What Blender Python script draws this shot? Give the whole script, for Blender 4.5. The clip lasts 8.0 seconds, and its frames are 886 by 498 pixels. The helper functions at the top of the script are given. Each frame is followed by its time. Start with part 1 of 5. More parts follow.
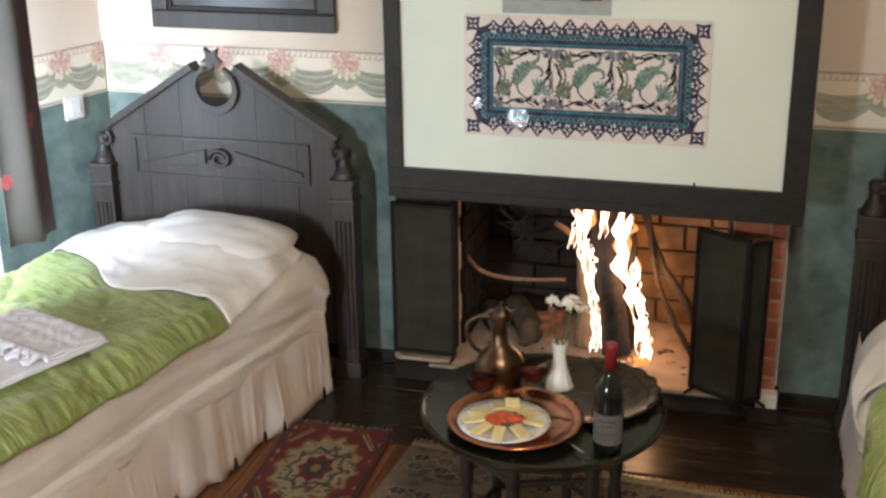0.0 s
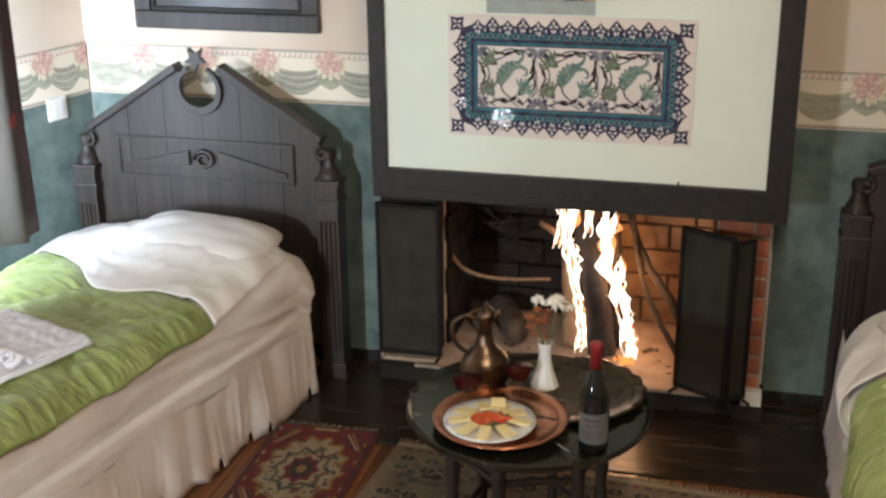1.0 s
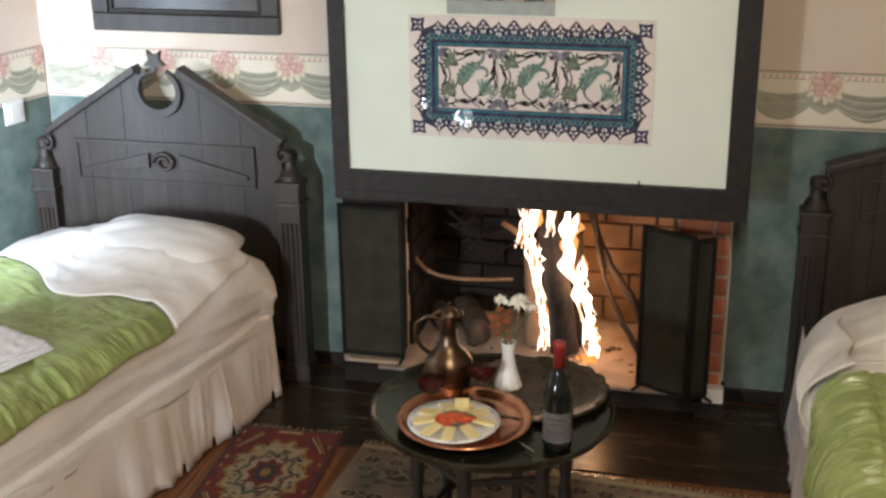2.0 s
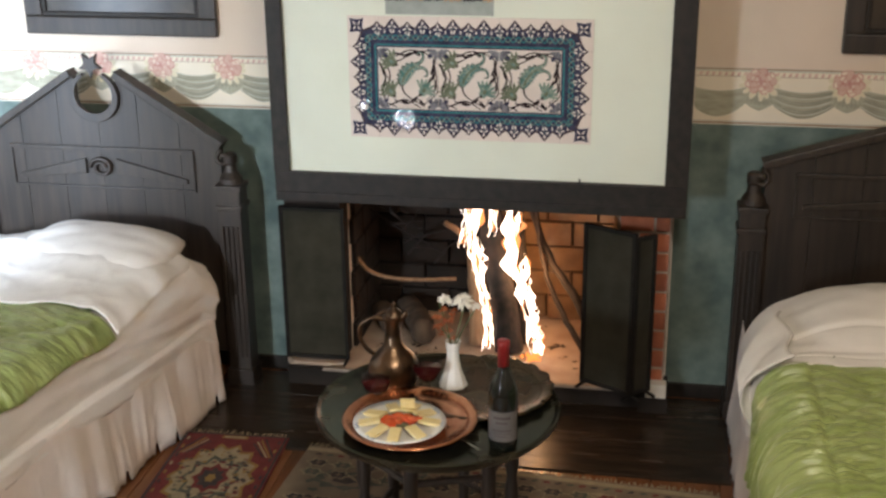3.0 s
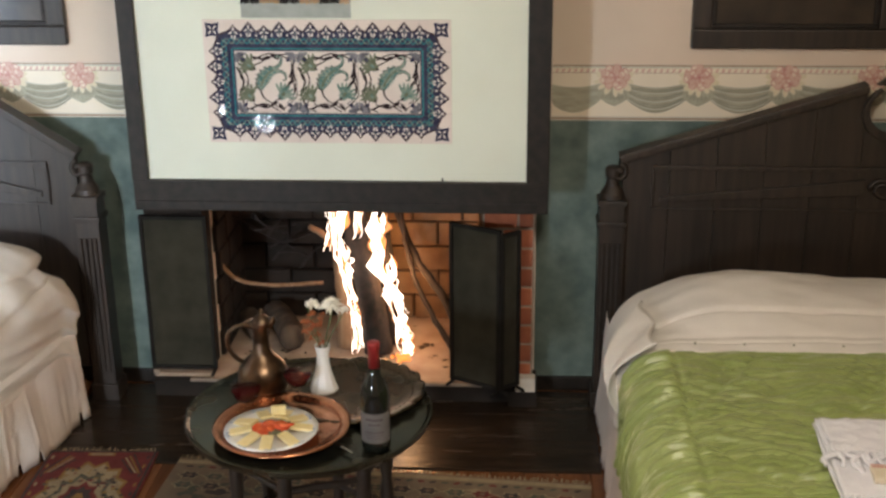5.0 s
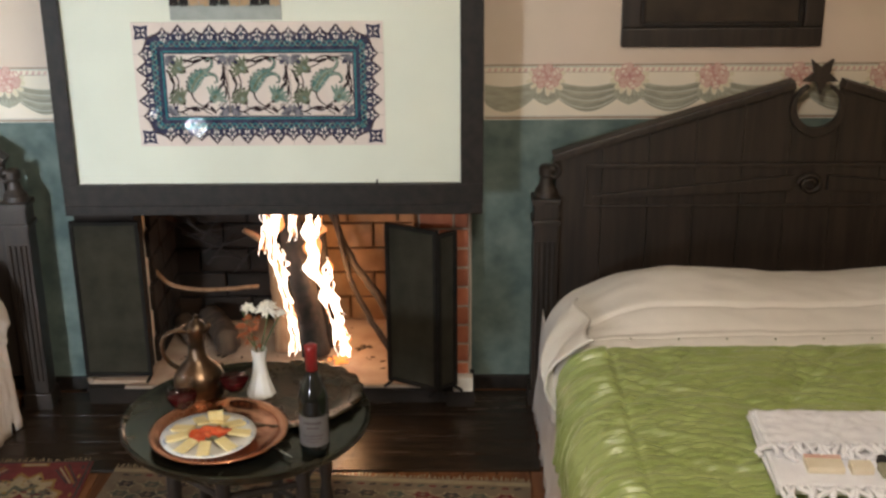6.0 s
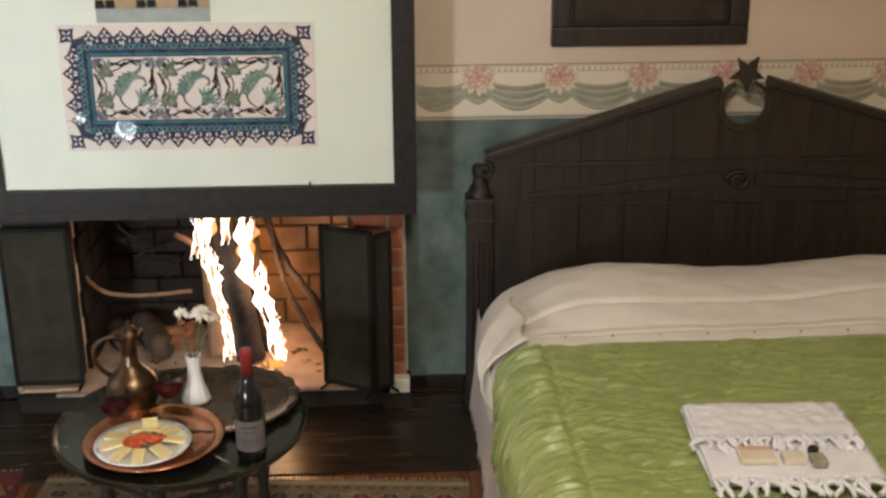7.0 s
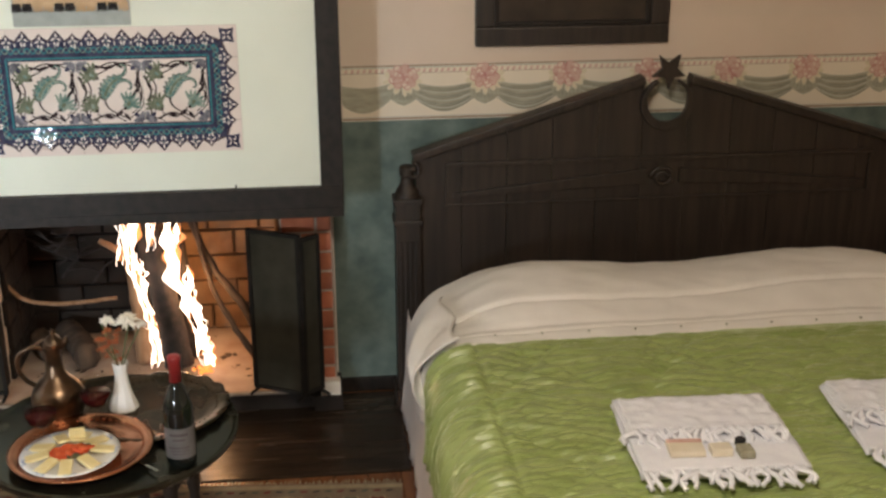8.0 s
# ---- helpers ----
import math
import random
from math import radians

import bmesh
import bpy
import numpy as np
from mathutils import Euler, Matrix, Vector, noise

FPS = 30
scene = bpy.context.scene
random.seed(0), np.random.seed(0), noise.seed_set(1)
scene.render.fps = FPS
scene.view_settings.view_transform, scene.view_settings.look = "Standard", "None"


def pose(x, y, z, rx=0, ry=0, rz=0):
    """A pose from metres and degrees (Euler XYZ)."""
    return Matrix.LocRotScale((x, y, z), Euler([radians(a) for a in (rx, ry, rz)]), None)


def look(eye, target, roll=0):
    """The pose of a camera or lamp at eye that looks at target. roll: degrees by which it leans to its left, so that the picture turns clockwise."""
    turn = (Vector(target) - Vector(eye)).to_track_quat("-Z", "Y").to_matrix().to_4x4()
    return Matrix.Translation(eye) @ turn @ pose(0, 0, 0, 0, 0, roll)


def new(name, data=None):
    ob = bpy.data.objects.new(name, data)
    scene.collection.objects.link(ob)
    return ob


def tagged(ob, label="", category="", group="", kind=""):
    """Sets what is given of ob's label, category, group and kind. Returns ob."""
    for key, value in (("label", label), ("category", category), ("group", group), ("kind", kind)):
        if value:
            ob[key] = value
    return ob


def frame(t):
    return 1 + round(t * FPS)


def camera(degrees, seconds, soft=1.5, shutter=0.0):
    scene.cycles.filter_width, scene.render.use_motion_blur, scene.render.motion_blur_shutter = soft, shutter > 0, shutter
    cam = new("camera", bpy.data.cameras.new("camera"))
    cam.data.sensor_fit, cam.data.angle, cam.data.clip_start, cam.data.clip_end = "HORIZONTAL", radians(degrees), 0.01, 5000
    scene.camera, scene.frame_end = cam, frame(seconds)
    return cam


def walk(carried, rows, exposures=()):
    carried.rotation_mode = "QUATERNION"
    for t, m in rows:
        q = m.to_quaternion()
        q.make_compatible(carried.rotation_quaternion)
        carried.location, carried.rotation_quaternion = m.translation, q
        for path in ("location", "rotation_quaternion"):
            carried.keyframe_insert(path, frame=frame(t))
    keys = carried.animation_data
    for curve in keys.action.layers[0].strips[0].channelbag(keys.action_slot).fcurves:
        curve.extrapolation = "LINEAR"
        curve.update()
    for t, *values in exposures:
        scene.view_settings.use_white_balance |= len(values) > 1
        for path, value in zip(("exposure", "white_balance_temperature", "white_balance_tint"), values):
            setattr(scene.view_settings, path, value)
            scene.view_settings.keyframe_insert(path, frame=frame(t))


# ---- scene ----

# ---------------------------------------------------------------- camera
cam = camera(40.0, 8.0, soft=2.7)
EYE = (0.0, 0.0, 2.08)
PAN = [
    (0.0, 69.89, 0.73, 15.69), (0.5, 69.89, 0.71, 15.51), (1.0, 69.88, 0.70, 14.95), (1.5, 69.90, 0.65, 14.20),
    (3.0, 69.89, 0.61, 10.24), (3.5, 69.90, 0.60, 8.73), (4.0, 69.91, 0.57, 7.06), (4.5, 69.90, 0.52, 5.29),
    (6.0, 69.90, 0.43, 0.38), (6.5, 69.91, 0.33, -1.17), (7.0, 69.91, 0.28, -2.85), (7.5, 69.92, 0.27, -4.45),
    (8.0, 69.93, 0.18, -6.39),
]
walk(cam, [(t, pose(*EYE, rx, ry, rz)) for t, rx, ry, rz in PAN], [(0.0, -0.12), (2.0, -0.10), (6.0, 0.03), (8.0, 0.05)])

# ---------------------------------------------------------------- light
world = bpy.data.worlds.new("world")
scene.world = world
world.use_nodes = True
wn = world.node_tree.nodes
sky = wn.new("ShaderNodeTexSky")
sky.sky_type, sky.sun_disc = "NISHITA", False
sky.sun_elevation, sky.sun_rotation = radians(40), radians(250)
wn["Background"].inputs["Strength"].default_value = 0.1
world.node_tree.links.new(sky.outputs[0], wn["Background"].inputs["Color"])


def area(name, m, sx, sy, watts, colour):
    d = bpy.data.lights.new(name, "AREA")
    d.shape, d.size, d.size_y, d.energy, d.color = "RECTANGLE", sx, sy, watts, colour
    ob = new(name, d)
    ob.matrix_world = m
    return ob


# added daylight fill for the corner, set well forward of the window
window_fill_light = area("window_fill_light", look((-2.58, 2.98, 1.12), (-2.62, 4.0, 0.92)), 0.55, 1.0, 18, (0.66, 0.80, 1.0))
window_fill_light.data.spread = radians(95)
# added cool fill from behind the camera; no such door is known
back_fill = area("back_fill_light", look((-2.30, -2.24, 1.45), (-1.75, 4.0, 0.95)), 0.42, 0.55, 21, (0.80, 0.90, 1.0))
back_fill.data.spread = radians(50)
# unseen lamp, assumed overhead as the room's main light
lamp = bpy.data.lights.new("overhead_room_light", "POINT")
lamp.energy, lamp.color, lamp.shadow_soft_size = 98, (1.0, 0.90, 0.76), 0.14
new("overhead_room_light", lamp).location = (0.15, 1.00, 2.50)
fire_lamp = bpy.data.lights.new("fire_light", "POINT")
fire_lamp.energy, fire_lamp.color, fire_lamp.shadow_soft_size = 3.6, (1.0, 0.50, 0.20), 0.05
new("fire_light", fire_lamp).location = (-0.44, 4.27, 0.42)


# ---------------------------------------------------------------- materials
def node_mat(name, base, rough=0.6, metal=0.0, spec=0.5):
    m = bpy.data.materials.new(name)
    m.use_nodes = True
    b = m.node_tree.nodes["Principled BSDF"]
    b.inputs["Base Color"].default_value = (*base, 1)
    b.inputs["Roughness"].default_value = rough
    b.inputs["Metallic"].default_value = metal
    b.inputs["Specular IOR Level"].default_value = spec
    return m, m.node_tree.nodes, m.node_tree.links, b


def mixed(name, a, b, scale=6.0, detail=6.0, stretch=(1, 1, 1), rough=0.6, bump=0.15, fine=60.0, metal=0.0, spec=0.5, spread=(0.35, 0.65), rough2=None, jitter=0.0):
    """Two colours mixed by noise at one scale, with finer grain for relief and roughness."""
    m, n, l, p = node_mat(name, a, rough, metal, spec)
    tc = n.new("ShaderNodeTexCoord")
    mp = n.new("ShaderNodeMapping")
    mp.inputs["Scale"].default_value = stretch
    l.new(tc.outputs["Object"], mp.inputs[0])
    n1 = n.new("ShaderNodeTexNoise")
    n1.inputs["Scale"].default_value, n1.inputs["Detail"].default_value = scale, detail
    l.new(mp.outputs[0], n1.inputs["Vector"])
    ramp = n.new("ShaderNodeValToRGB")
    ramp.color_ramp.elements[0].position, ramp.color_ramp.elements[1].position = spread
    ramp.color_ramp.elements[0].color, ramp.color_ramp.elements[1].color = (*a, 1), (*b, 1)
    l.new(n1.outputs["Fac"], ramp.inputs[0])
    colour = ramp.outputs[0]
    if jitter:
        oi = n.new("ShaderNodeObjectInfo")
        mr = n.new("ShaderNodeMapRange")
        mr.inputs["To Min"].default_value, mr.inputs["To Max"].default_value = 1 - jitter, 1 + jitter
        l.new(oi.outputs["Random"], mr.inputs[0])
        hs = n.new("ShaderNodeHueSaturation")
        l.new(mr.outputs[0], hs.inputs["Value"])
        l.new(colour, hs.inputs["Color"])
        colour = hs.outputs[0]
    l.new(colour, p.inputs["Base Color"])
    n2 = n.new("ShaderNodeTexNoise")
    n2.inputs["Scale"].default_value, n2.inputs["Detail"].default_value = fine, 4.0
    l.new(mp.outputs[0], n2.inputs["Vector"])
    bp = n.new("ShaderNodeBump")
    bp.inputs["Strength"].default_value, bp.inputs["Distance"].default_value = bump, 0.004
    l.new(n2.outputs["Fac"], bp.inputs["Height"])
    l.new(bp.outputs[0], p.inputs["Normal"])
    if rough2 is not None:
        mr2 = n.new("ShaderNodeMapRange")
        mr2.inputs["To Min"].default_value, mr2.inputs["To Max"].default_value = rough, rough2
        l.new(n1.outputs["Fac"], mr2.inputs[0])
        l.new(mr2.outputs[0], p.inputs["Roughness"])
    return m


M_PLASTER = mixed("plaster", (0.73, 0.765, 0.66), (0.68, 0.71, 0.61), 3, rough=0.75, bump=0.1)
M_DARKWOOD = mixed("dark_wood", (0.017, 0.012, 0.0085), (0.036, 0.024, 0.017), 5, stretch=(9, 9, 0.7), rough=0.46, bump=0.2, fine=40)
M_FRAME = mixed("frame_wood", (0.010, 0.0075, 0.006), (0.022, 0.016, 0.012), 5, stretch=(6, 1, 6), rough=0.5, bump=0.2, spec=0.3)
M_CREAM = mixed("cream_wallpaper", (0.74, 0.61, 0.50), (0.67, 0.55, 0.44), 2.5, rough=0.8, bump=0.08)
M_TEAL = mixed("teal_wallpaper", (0.080, 0.118, 0.106), (0.165, 0.212, 0.186), 11, detail=8, rough=0.75, bump=0.1)
M_FLOOR = mixed("floor_wood", (0.13, 0.050, 0.020), (0.215, 0.088, 0.037), 3, stretch=(10, 1, 1), rough=0.15, bump=0.15, jitter=0.2)
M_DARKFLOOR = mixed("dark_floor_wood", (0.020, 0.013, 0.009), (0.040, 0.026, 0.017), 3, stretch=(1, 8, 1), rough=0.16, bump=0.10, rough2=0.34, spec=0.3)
M_LINEN = mixed("white_linen", (0.77, 0.735, 0.69), (0.83, 0.795, 0.75), 8, rough=0.85, bump=0.2, fine=200)
M_QUILT = mixed("green_satin", (0.25, 0.32, 0.095), (0.325, 0.39, 0.14), 5, stretch=(1, 4.2, 1), rough=0.29, bump=0.9, fine=17, spec=0.7)
M_QUILT.node_tree.nodes["Bump"].inputs["Distance"].default_value = 0.010
qp = M_QUILT.node_tree.nodes["Principled BSDF"]
qp.inputs["Sheen Weight"].default_value, qp.inputs["Sheen Roughness"].default_value, qp.inputs["Sheen Tint"].default_value = 0.8, 0.30, (0.85, 0.95, 0.55, 1)
M_BRICK = mixed("brick", (0.25, 0.070, 0.034), (0.36, 0.115, 0.055), 14, rough=0.85, bump=0.4, fine=90, jitter=0.25)
M_CEIL = mixed("ceiling_paint", (0.7, 0.66, 0.58), (0.66, 0.62, 0.54), 2, rough=0.85)

M_NAVY = mixed("navy_glaze", (0.028, 0.030, 0.062), (0.060, 0.062, 0.105), 40, rough=0.04, bump=0.05)
M_TURQ = mixed("turquoise_glaze", (0.03, 0.15, 0.18), (0.045, 0.20, 0.22), 40, rough=0.04, bump=0.05)
M_LEAF = mixed("leaf_glaze", (0.09, 0.18, 0.16), (0.27, 0.33, 0.27), 75, rough=0.12, bump=0.05)
M_OLIVE = mixed("olive_glaze", (0.11, 0.13, 0.085), (0.19, 0.21, 0.15), 60, rough=0.12, bump=0.05)
M_LILAC = mixed("grey_lilac_glaze", (0.085, 0.085, 0.105), (0.24, 0.235, 0.26), 60, rough=0.12, bump=0.05)
M_OUTLINE = mixed("outline_glaze", (0.060, 0.040, 0.045), (0.10, 0.07, 0.075), 50, rough=0.12, bump=0.05)
M_STEM = mixed("stem_glaze", (0.020, 0.014, 0.018), (0.04, 0.028, 0.03), 40, rough=0.12, bump=0.05)
M_TILE = mixed("white_glaze", (0.76, 0.68, 0.62), (0.68, 0.60, 0.55), 5, rough=0.035, bump=0.12, fine=14)
M_PAPER = mixed("border_paper", (0.80, 0.72, 0.59), (0.75, 0.67, 0.54), 6, rough=0.8, bump=0.05)
M_SWAG = mixed("swag_print", (0.33, 0.31, 0.23), (0.44, 0.42, 0.32), 18, stretch=(1, 1, 3), rough=0.8, bump=0.05)
M_SWAGD = mixed("swag_line_print", (0.23, 0.22, 0.165), (0.28, 0.27, 0.21), 18, rough=0.8, bump=0.05)
M_SWAGL = mixed("swag_light_print", (0.50, 0.48, 0.39), (0.55, 0.53, 0.44), 18, rough=0.8, bump=0.05)
M_PINK = mixed("rose_print", (0.50, 0.22, 0.20), (0.57, 0.31, 0.26), 30, rough=0.8, bump=0.05)
M_PINKL = mixed("rose_light_print", (0.60, 0.38, 0.32), (0.66, 0.46, 0.38), 30, rough=0.8, bump=0.05)
M_PETAL = mixed("petal_print", (0.66, 0.60, 0.42), (0.72, 0.64, 0.48), 30, rough=0.8, bump=0.05)
M_TAUPE = mixed("taupe_print", (0.30, 0.20, 0.14), (0.38, 0.27, 0.20), 30, rough=0.8, bump=0.05)
M_COPPER = mixed("copper", (0.66, 0.30, 0.17), (0.46, 0.19, 0.10), 12, rough=0.14, bump=0.12, metal=1.0, rough2=0.30, fine=30)
M_BRONZE = mixed("aged_copper", (0.20, 0.125, 0.078), (0.055, 0.042, 0.030), 14, rough=0.16, bump=0.2, metal=1.0, rough2=0.5)
M_PATINA = mixed("dark_tinned_copper", (0.045, 0.050, 0.040), (0.085, 0.078, 0.055), 10, rough=0.14, bump=0.1, metal=0.85, rough2=0.36)
M_BROWNTRAY = mixed("brown_tinned_copper", (0.15, 0.095, 0.06), (0.055, 0.055, 0.038), 9, rough=0.13, bump=0.2, metal=0.95, rough2=0.4, fine=40)
M_PORCELAIN = mixed("porcelain", (0.80, 0.79, 0.76), (0.77, 0.76, 0.73), 10, rough=0.15, bump=0.02)
M_BLUEPRINT = mixed("plate_blue", (0.25, 0.33, 0.50), (0.45, 0.50, 0.60), 30, rough=0.15)
M_BOTTLE = mixed("dark_bottle_glass", (0.006, 0.008, 0.007), (0.010, 0.012, 0.010), 10, rough=0.08, bump=0.01)
M_CAPSULE = mixed("red_foil", (0.30, 0.022, 0.022), (0.22, 0.018, 0.018), 20, rough=0.35, bump=0.1, fine=100)
M_LABEL = mixed("bottle_label_paper", (0.10, 0.092, 0.09), (0.14, 0.125, 0.12), 20, rough=0.7)
M_INK = mixed("label_ink", (0.05, 0.035, 0.035), (0.07, 0.05, 0.05), 20, rough=0.7)
M_WINE = mixed("red_wine", (0.032, 0.002, 0.003), (0.042, 0.003, 0.004), 10, rough=0.2, bump=0.0, spec=0.05)
M_CHEESE = mixed("cheese", (0.72, 0.58, 0.26), (0.78, 0.66, 0.36), 40, rough=0.5, bump=0.1)
M_TOMATO = mixed("tomato", (0.55, 0.06, 0.02), (0.66, 0.13, 0.04), 60, rough=0.25, bump=0.15)
M_OLIVES = mixed("olives", (0.06, 0.055, 0.02), (0.11, 0.10, 0.04), 60, rough=0.3)
M_STEEL = mixed("steel", (0.6, 0.58, 0.55), (0.5, 0.48, 0.45), 30, rough=0.22, metal=1.0)
M_BARK = mixed("bark", (0.045, 0.028, 0.018), (0.10, 0.065, 0.04), 25, stretch=(1, 1, 0.3), rough=0.9, bump=0.8, fine=60)
M_LOG = mixed("split_log", (0.22, 0.12, 0.06), (0.30, 0.18, 0.10), 18, stretch=(3, 3, 0.5), rough=0.85, bump=0.5)
M_CHAR = mixed("charred_wood", (0.010, 0.008, 0.007), (0.03, 0.022, 0.018), 30, rough=0.9, bump=0.8)
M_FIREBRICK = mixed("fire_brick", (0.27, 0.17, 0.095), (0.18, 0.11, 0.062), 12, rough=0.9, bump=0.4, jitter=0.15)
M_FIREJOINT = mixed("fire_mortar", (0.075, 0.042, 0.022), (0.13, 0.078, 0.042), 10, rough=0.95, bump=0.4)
# soot, darkened as well for the dim left half of the firebox
M_SOOTDIM = mixed("sooty_dimmed_mortar", (0.022, 0.014, 0.010), (0.010, 0.007, 0.005), 8, rough=0.95, bump=0.4)
M_HEARTH = mixed("hearth_stone", (0.50, 0.38, 0.28), (0.36, 0.25, 0.18), 9, rough=0.8, bump=0.4)
M_MORTAR = mixed("pale_mortar", (0.34, 0.27, 0.21), (0.24, 0.19, 0.15), 20, rough=0.9, bump=0.5)
# soot and the left half's dimness are both put into this colour
M_DIMBRICK = mixed("sooty_dimmed_brick", (0.009, 0.0065, 0.005), (0.022, 0.014, 0.010), 10, rough=0.95, bump=0.5, jitter=0.2)
M_MARBLE = mixed("white_stone", (0.72, 0.66, 0.58), (0.62, 0.56, 0.48), 9, rough=0.5, bump=0.2)
M_IRON = mixed("black_iron", (0.010, 0.009, 0.008), (0.018, 0.015, 0.013), 20, rough=0.75, metal=0.0, spec=0.15, bump=0.2)
M_MESH = mixed("screen_mesh", (0.030, 0.028, 0.020), (0.046, 0.041, 0.029), 12, rough=0.75, metal=0.0, spec=0.1, bump=0.7, fine=400)
M_SACHET = mixed("clear_sachet", (0.30, 0.28, 0.20), (0.38, 0.36, 0.27), 40, rough=0.15, bump=0.2)
M_TERRY = mixed("white_towel", (0.81, 0.81, 0.88), (0.86, 0.86, 0.92), 30, rough=0.95, bump=0.6, fine=260)
M_SKIRT = mixed("skirt_cotton", (0.74, 0.67, 0.615), (0.81, 0.745, 0.69), 6, rough=0.9, bump=0.2, fine=220)
M_SOAP = mixed("soap_wrap", (0.70, 0.62, 0.48), (0.76, 0.69, 0.56), 20, rough=0.5)
M_STRIPE = mixed("pink_stripe", (0.55, 0.25, 0.22), (0.60, 0.30, 0.26), 20, rough=0.6)
M_RUGRED = mixed("red_wool", (0.105, 0.012, 0.011), (0.15, 0.020, 0.018), 30, rough=0.95, bump=0.9, fine=350)
M_RUGCREAM = mixed("cream_wool", (0.33, 0.27, 0.165), (0.26, 0.205, 0.125), 30, rough=0.95, bump=0.9, fine=350)
M_RUGGOLD = mixed("gold_wool", (0.255, 0.158, 0.041), (0.203, 0.120, 0.030), 30, rough=0.95, bump=0.9, fine=350)
M_RUGDARK = mixed("dark_wool", (0.025, 0.020, 0.022), (0.05, 0.035, 0.03), 30, rough=0.95, bump=0.9, fine=350)
M_RUGGREEN = mixed("green_grey_wool", (0.06, 0.07, 0.05), (0.09, 0.09, 0.065), 30, rough=0.95, bump=0.9, fine=350)
M_RUGBEIGE = mixed("beige_wool", (0.205, 0.150, 0.097), (0.155, 0.112, 0.073), 14, rough=0.95, bump=0.9, fine=350)
M_CURTAIN = mixed("curtain_cloth", (0.065, 0.056, 0.045), (0.095, 0.082, 0.066), 5, rough=0.9, bump=0.3, fine=200)
M_CURTEDGE = mixed("curtain_edge", (0.075, 0.05, 0.055), (0.10, 0.07, 0.075), 5, rough=0.9, bump=0.3, fine=200)
M_ROSE = mixed("embroidered_rose", (0.30, 0.05, 0.05), (0.42, 0.10, 0.09), 60, rough=0.9, bump=0.4)
M_WHITEPLASTIC = mixed("white_plastic", (0.80, 0.79, 0.76), (0.77, 0.76, 0.73), 10, rough=0.35, bump=0.02)
M_PICTURE = mixed("dark_painting", (0.020, 0.017, 0.014), (0.060, 0.045, 0.032), 7, rough=0.3, bump=0.1)
M_PETALW = mixed("white_petal", (0.82, 0.80, 0.74), (0.78, 0.75, 0.66), 30, rough=0.7)
M_GREEN = mixed("stalk_green", (0.05, 0.09, 0.03), (0.07, 0.11, 0.04), 30, rough=0.6)
M_DRIED = mixed("dried_red_flower", (0.30, 0.07, 0.03), (0.42, 0.14, 0.05), 50, rough=0.8)
M_KILIM = mixed("grey_lace", (0.33, 0.36, 0.33), (0.39, 0.42, 0.39), 30, rough=0.9, bump=0.5, fine=300)
M_TASSELB = mixed("black_tassel", (0.012, 0.011, 0.012), (0.03, 0.026, 0.026), 60, rough=0.95, bump=0.6)
M_TASSELT = mixed("tan_tassel", (0.55, 0.40, 0.25), (0.48, 0.34, 0.20), 60, rough=0.95, bump=0.6)
m_tr = M_CURTAIN.node_tree
mixn = m_tr.nodes.new("ShaderNodeMixShader")
trans = m_tr.nodes.new("ShaderNodeBsdfTranslucent")
trans.inputs[0].default_value = (0.50, 0.46, 0.40, 1)
mixn.inputs[0].default_value = 0.05
m_tr.links.new(m_tr.nodes["Principled BSDF"].outputs[0], mixn.inputs[1])
m_tr.links.new(trans.outputs[0], mixn.inputs[2])
m_tr.links.new(mixn.outputs[0], m_tr.nodes["Material Output"].inputs[0])


def glint_bump(mat, x, y, z, r, fall=0.155):
    """A sagging, lumpy bump added to a glaze for a glint, r wide round a place in the panel's axes."""
    n, l = mat.node_tree.nodes, mat.node_tree.links

    def calc(op, a, b):
        m = n.new("ShaderNodeMath")
        m.operation = op
        for k, v in enumerate((a, b)):
            if isinstance(v, float):
                m.inputs[k].default_value = v
            else:
                l.new(v, m.inputs[k])
        return m.outputs[0]

    tc = n.new("ShaderNodeTexCoord")
    far = n.new("ShaderNodeVectorMath")
    far.operation = "DISTANCE"
    far.inputs[1].default_value = (x, y, z)
    l.new(tc.outputs["Object"], far.inputs[0])
    mask = n.new("ShaderNodeMapRange")
    mask.inputs["From Min"].default_value, mask.inputs["From Max"].default_value = r, 0.75 * r
    l.new(far.outputs["Value"], mask.inputs[0])
    axes = n.new("ShaderNodeSeparateXYZ")
    l.new(tc.outputs["Object"], axes.inputs[0])
    lump = n.new("ShaderNodeTexNoise")
    lump.inputs["Scale"].default_value, lump.inputs["Detail"].default_value = 80.0, 1.0
    l.new(tc.outputs["Object"], lump.inputs["Vector"])
    sag = calc("MULTIPLY", calc("SUBTRACT", z, axes.outputs["Z"]), fall)
    height = calc("MULTIPLY", calc("ADD", sag, calc("MULTIPLY", lump.outputs["Fac"], 0.0022)), mask.outputs[0])
    bp = n.new("ShaderNodeBump")
    bp.inputs["Strength"].default_value, bp.inputs["Distance"].default_value = 1.0, 1.0
    l.new(height, bp.inputs["Height"])
    p = n["Principled BSDF"]
    l.new(p.inputs["Normal"].links[0].from_socket, bp.inputs["Normal"])
    l.new(bp.outputs[0], p.inputs["Normal"])


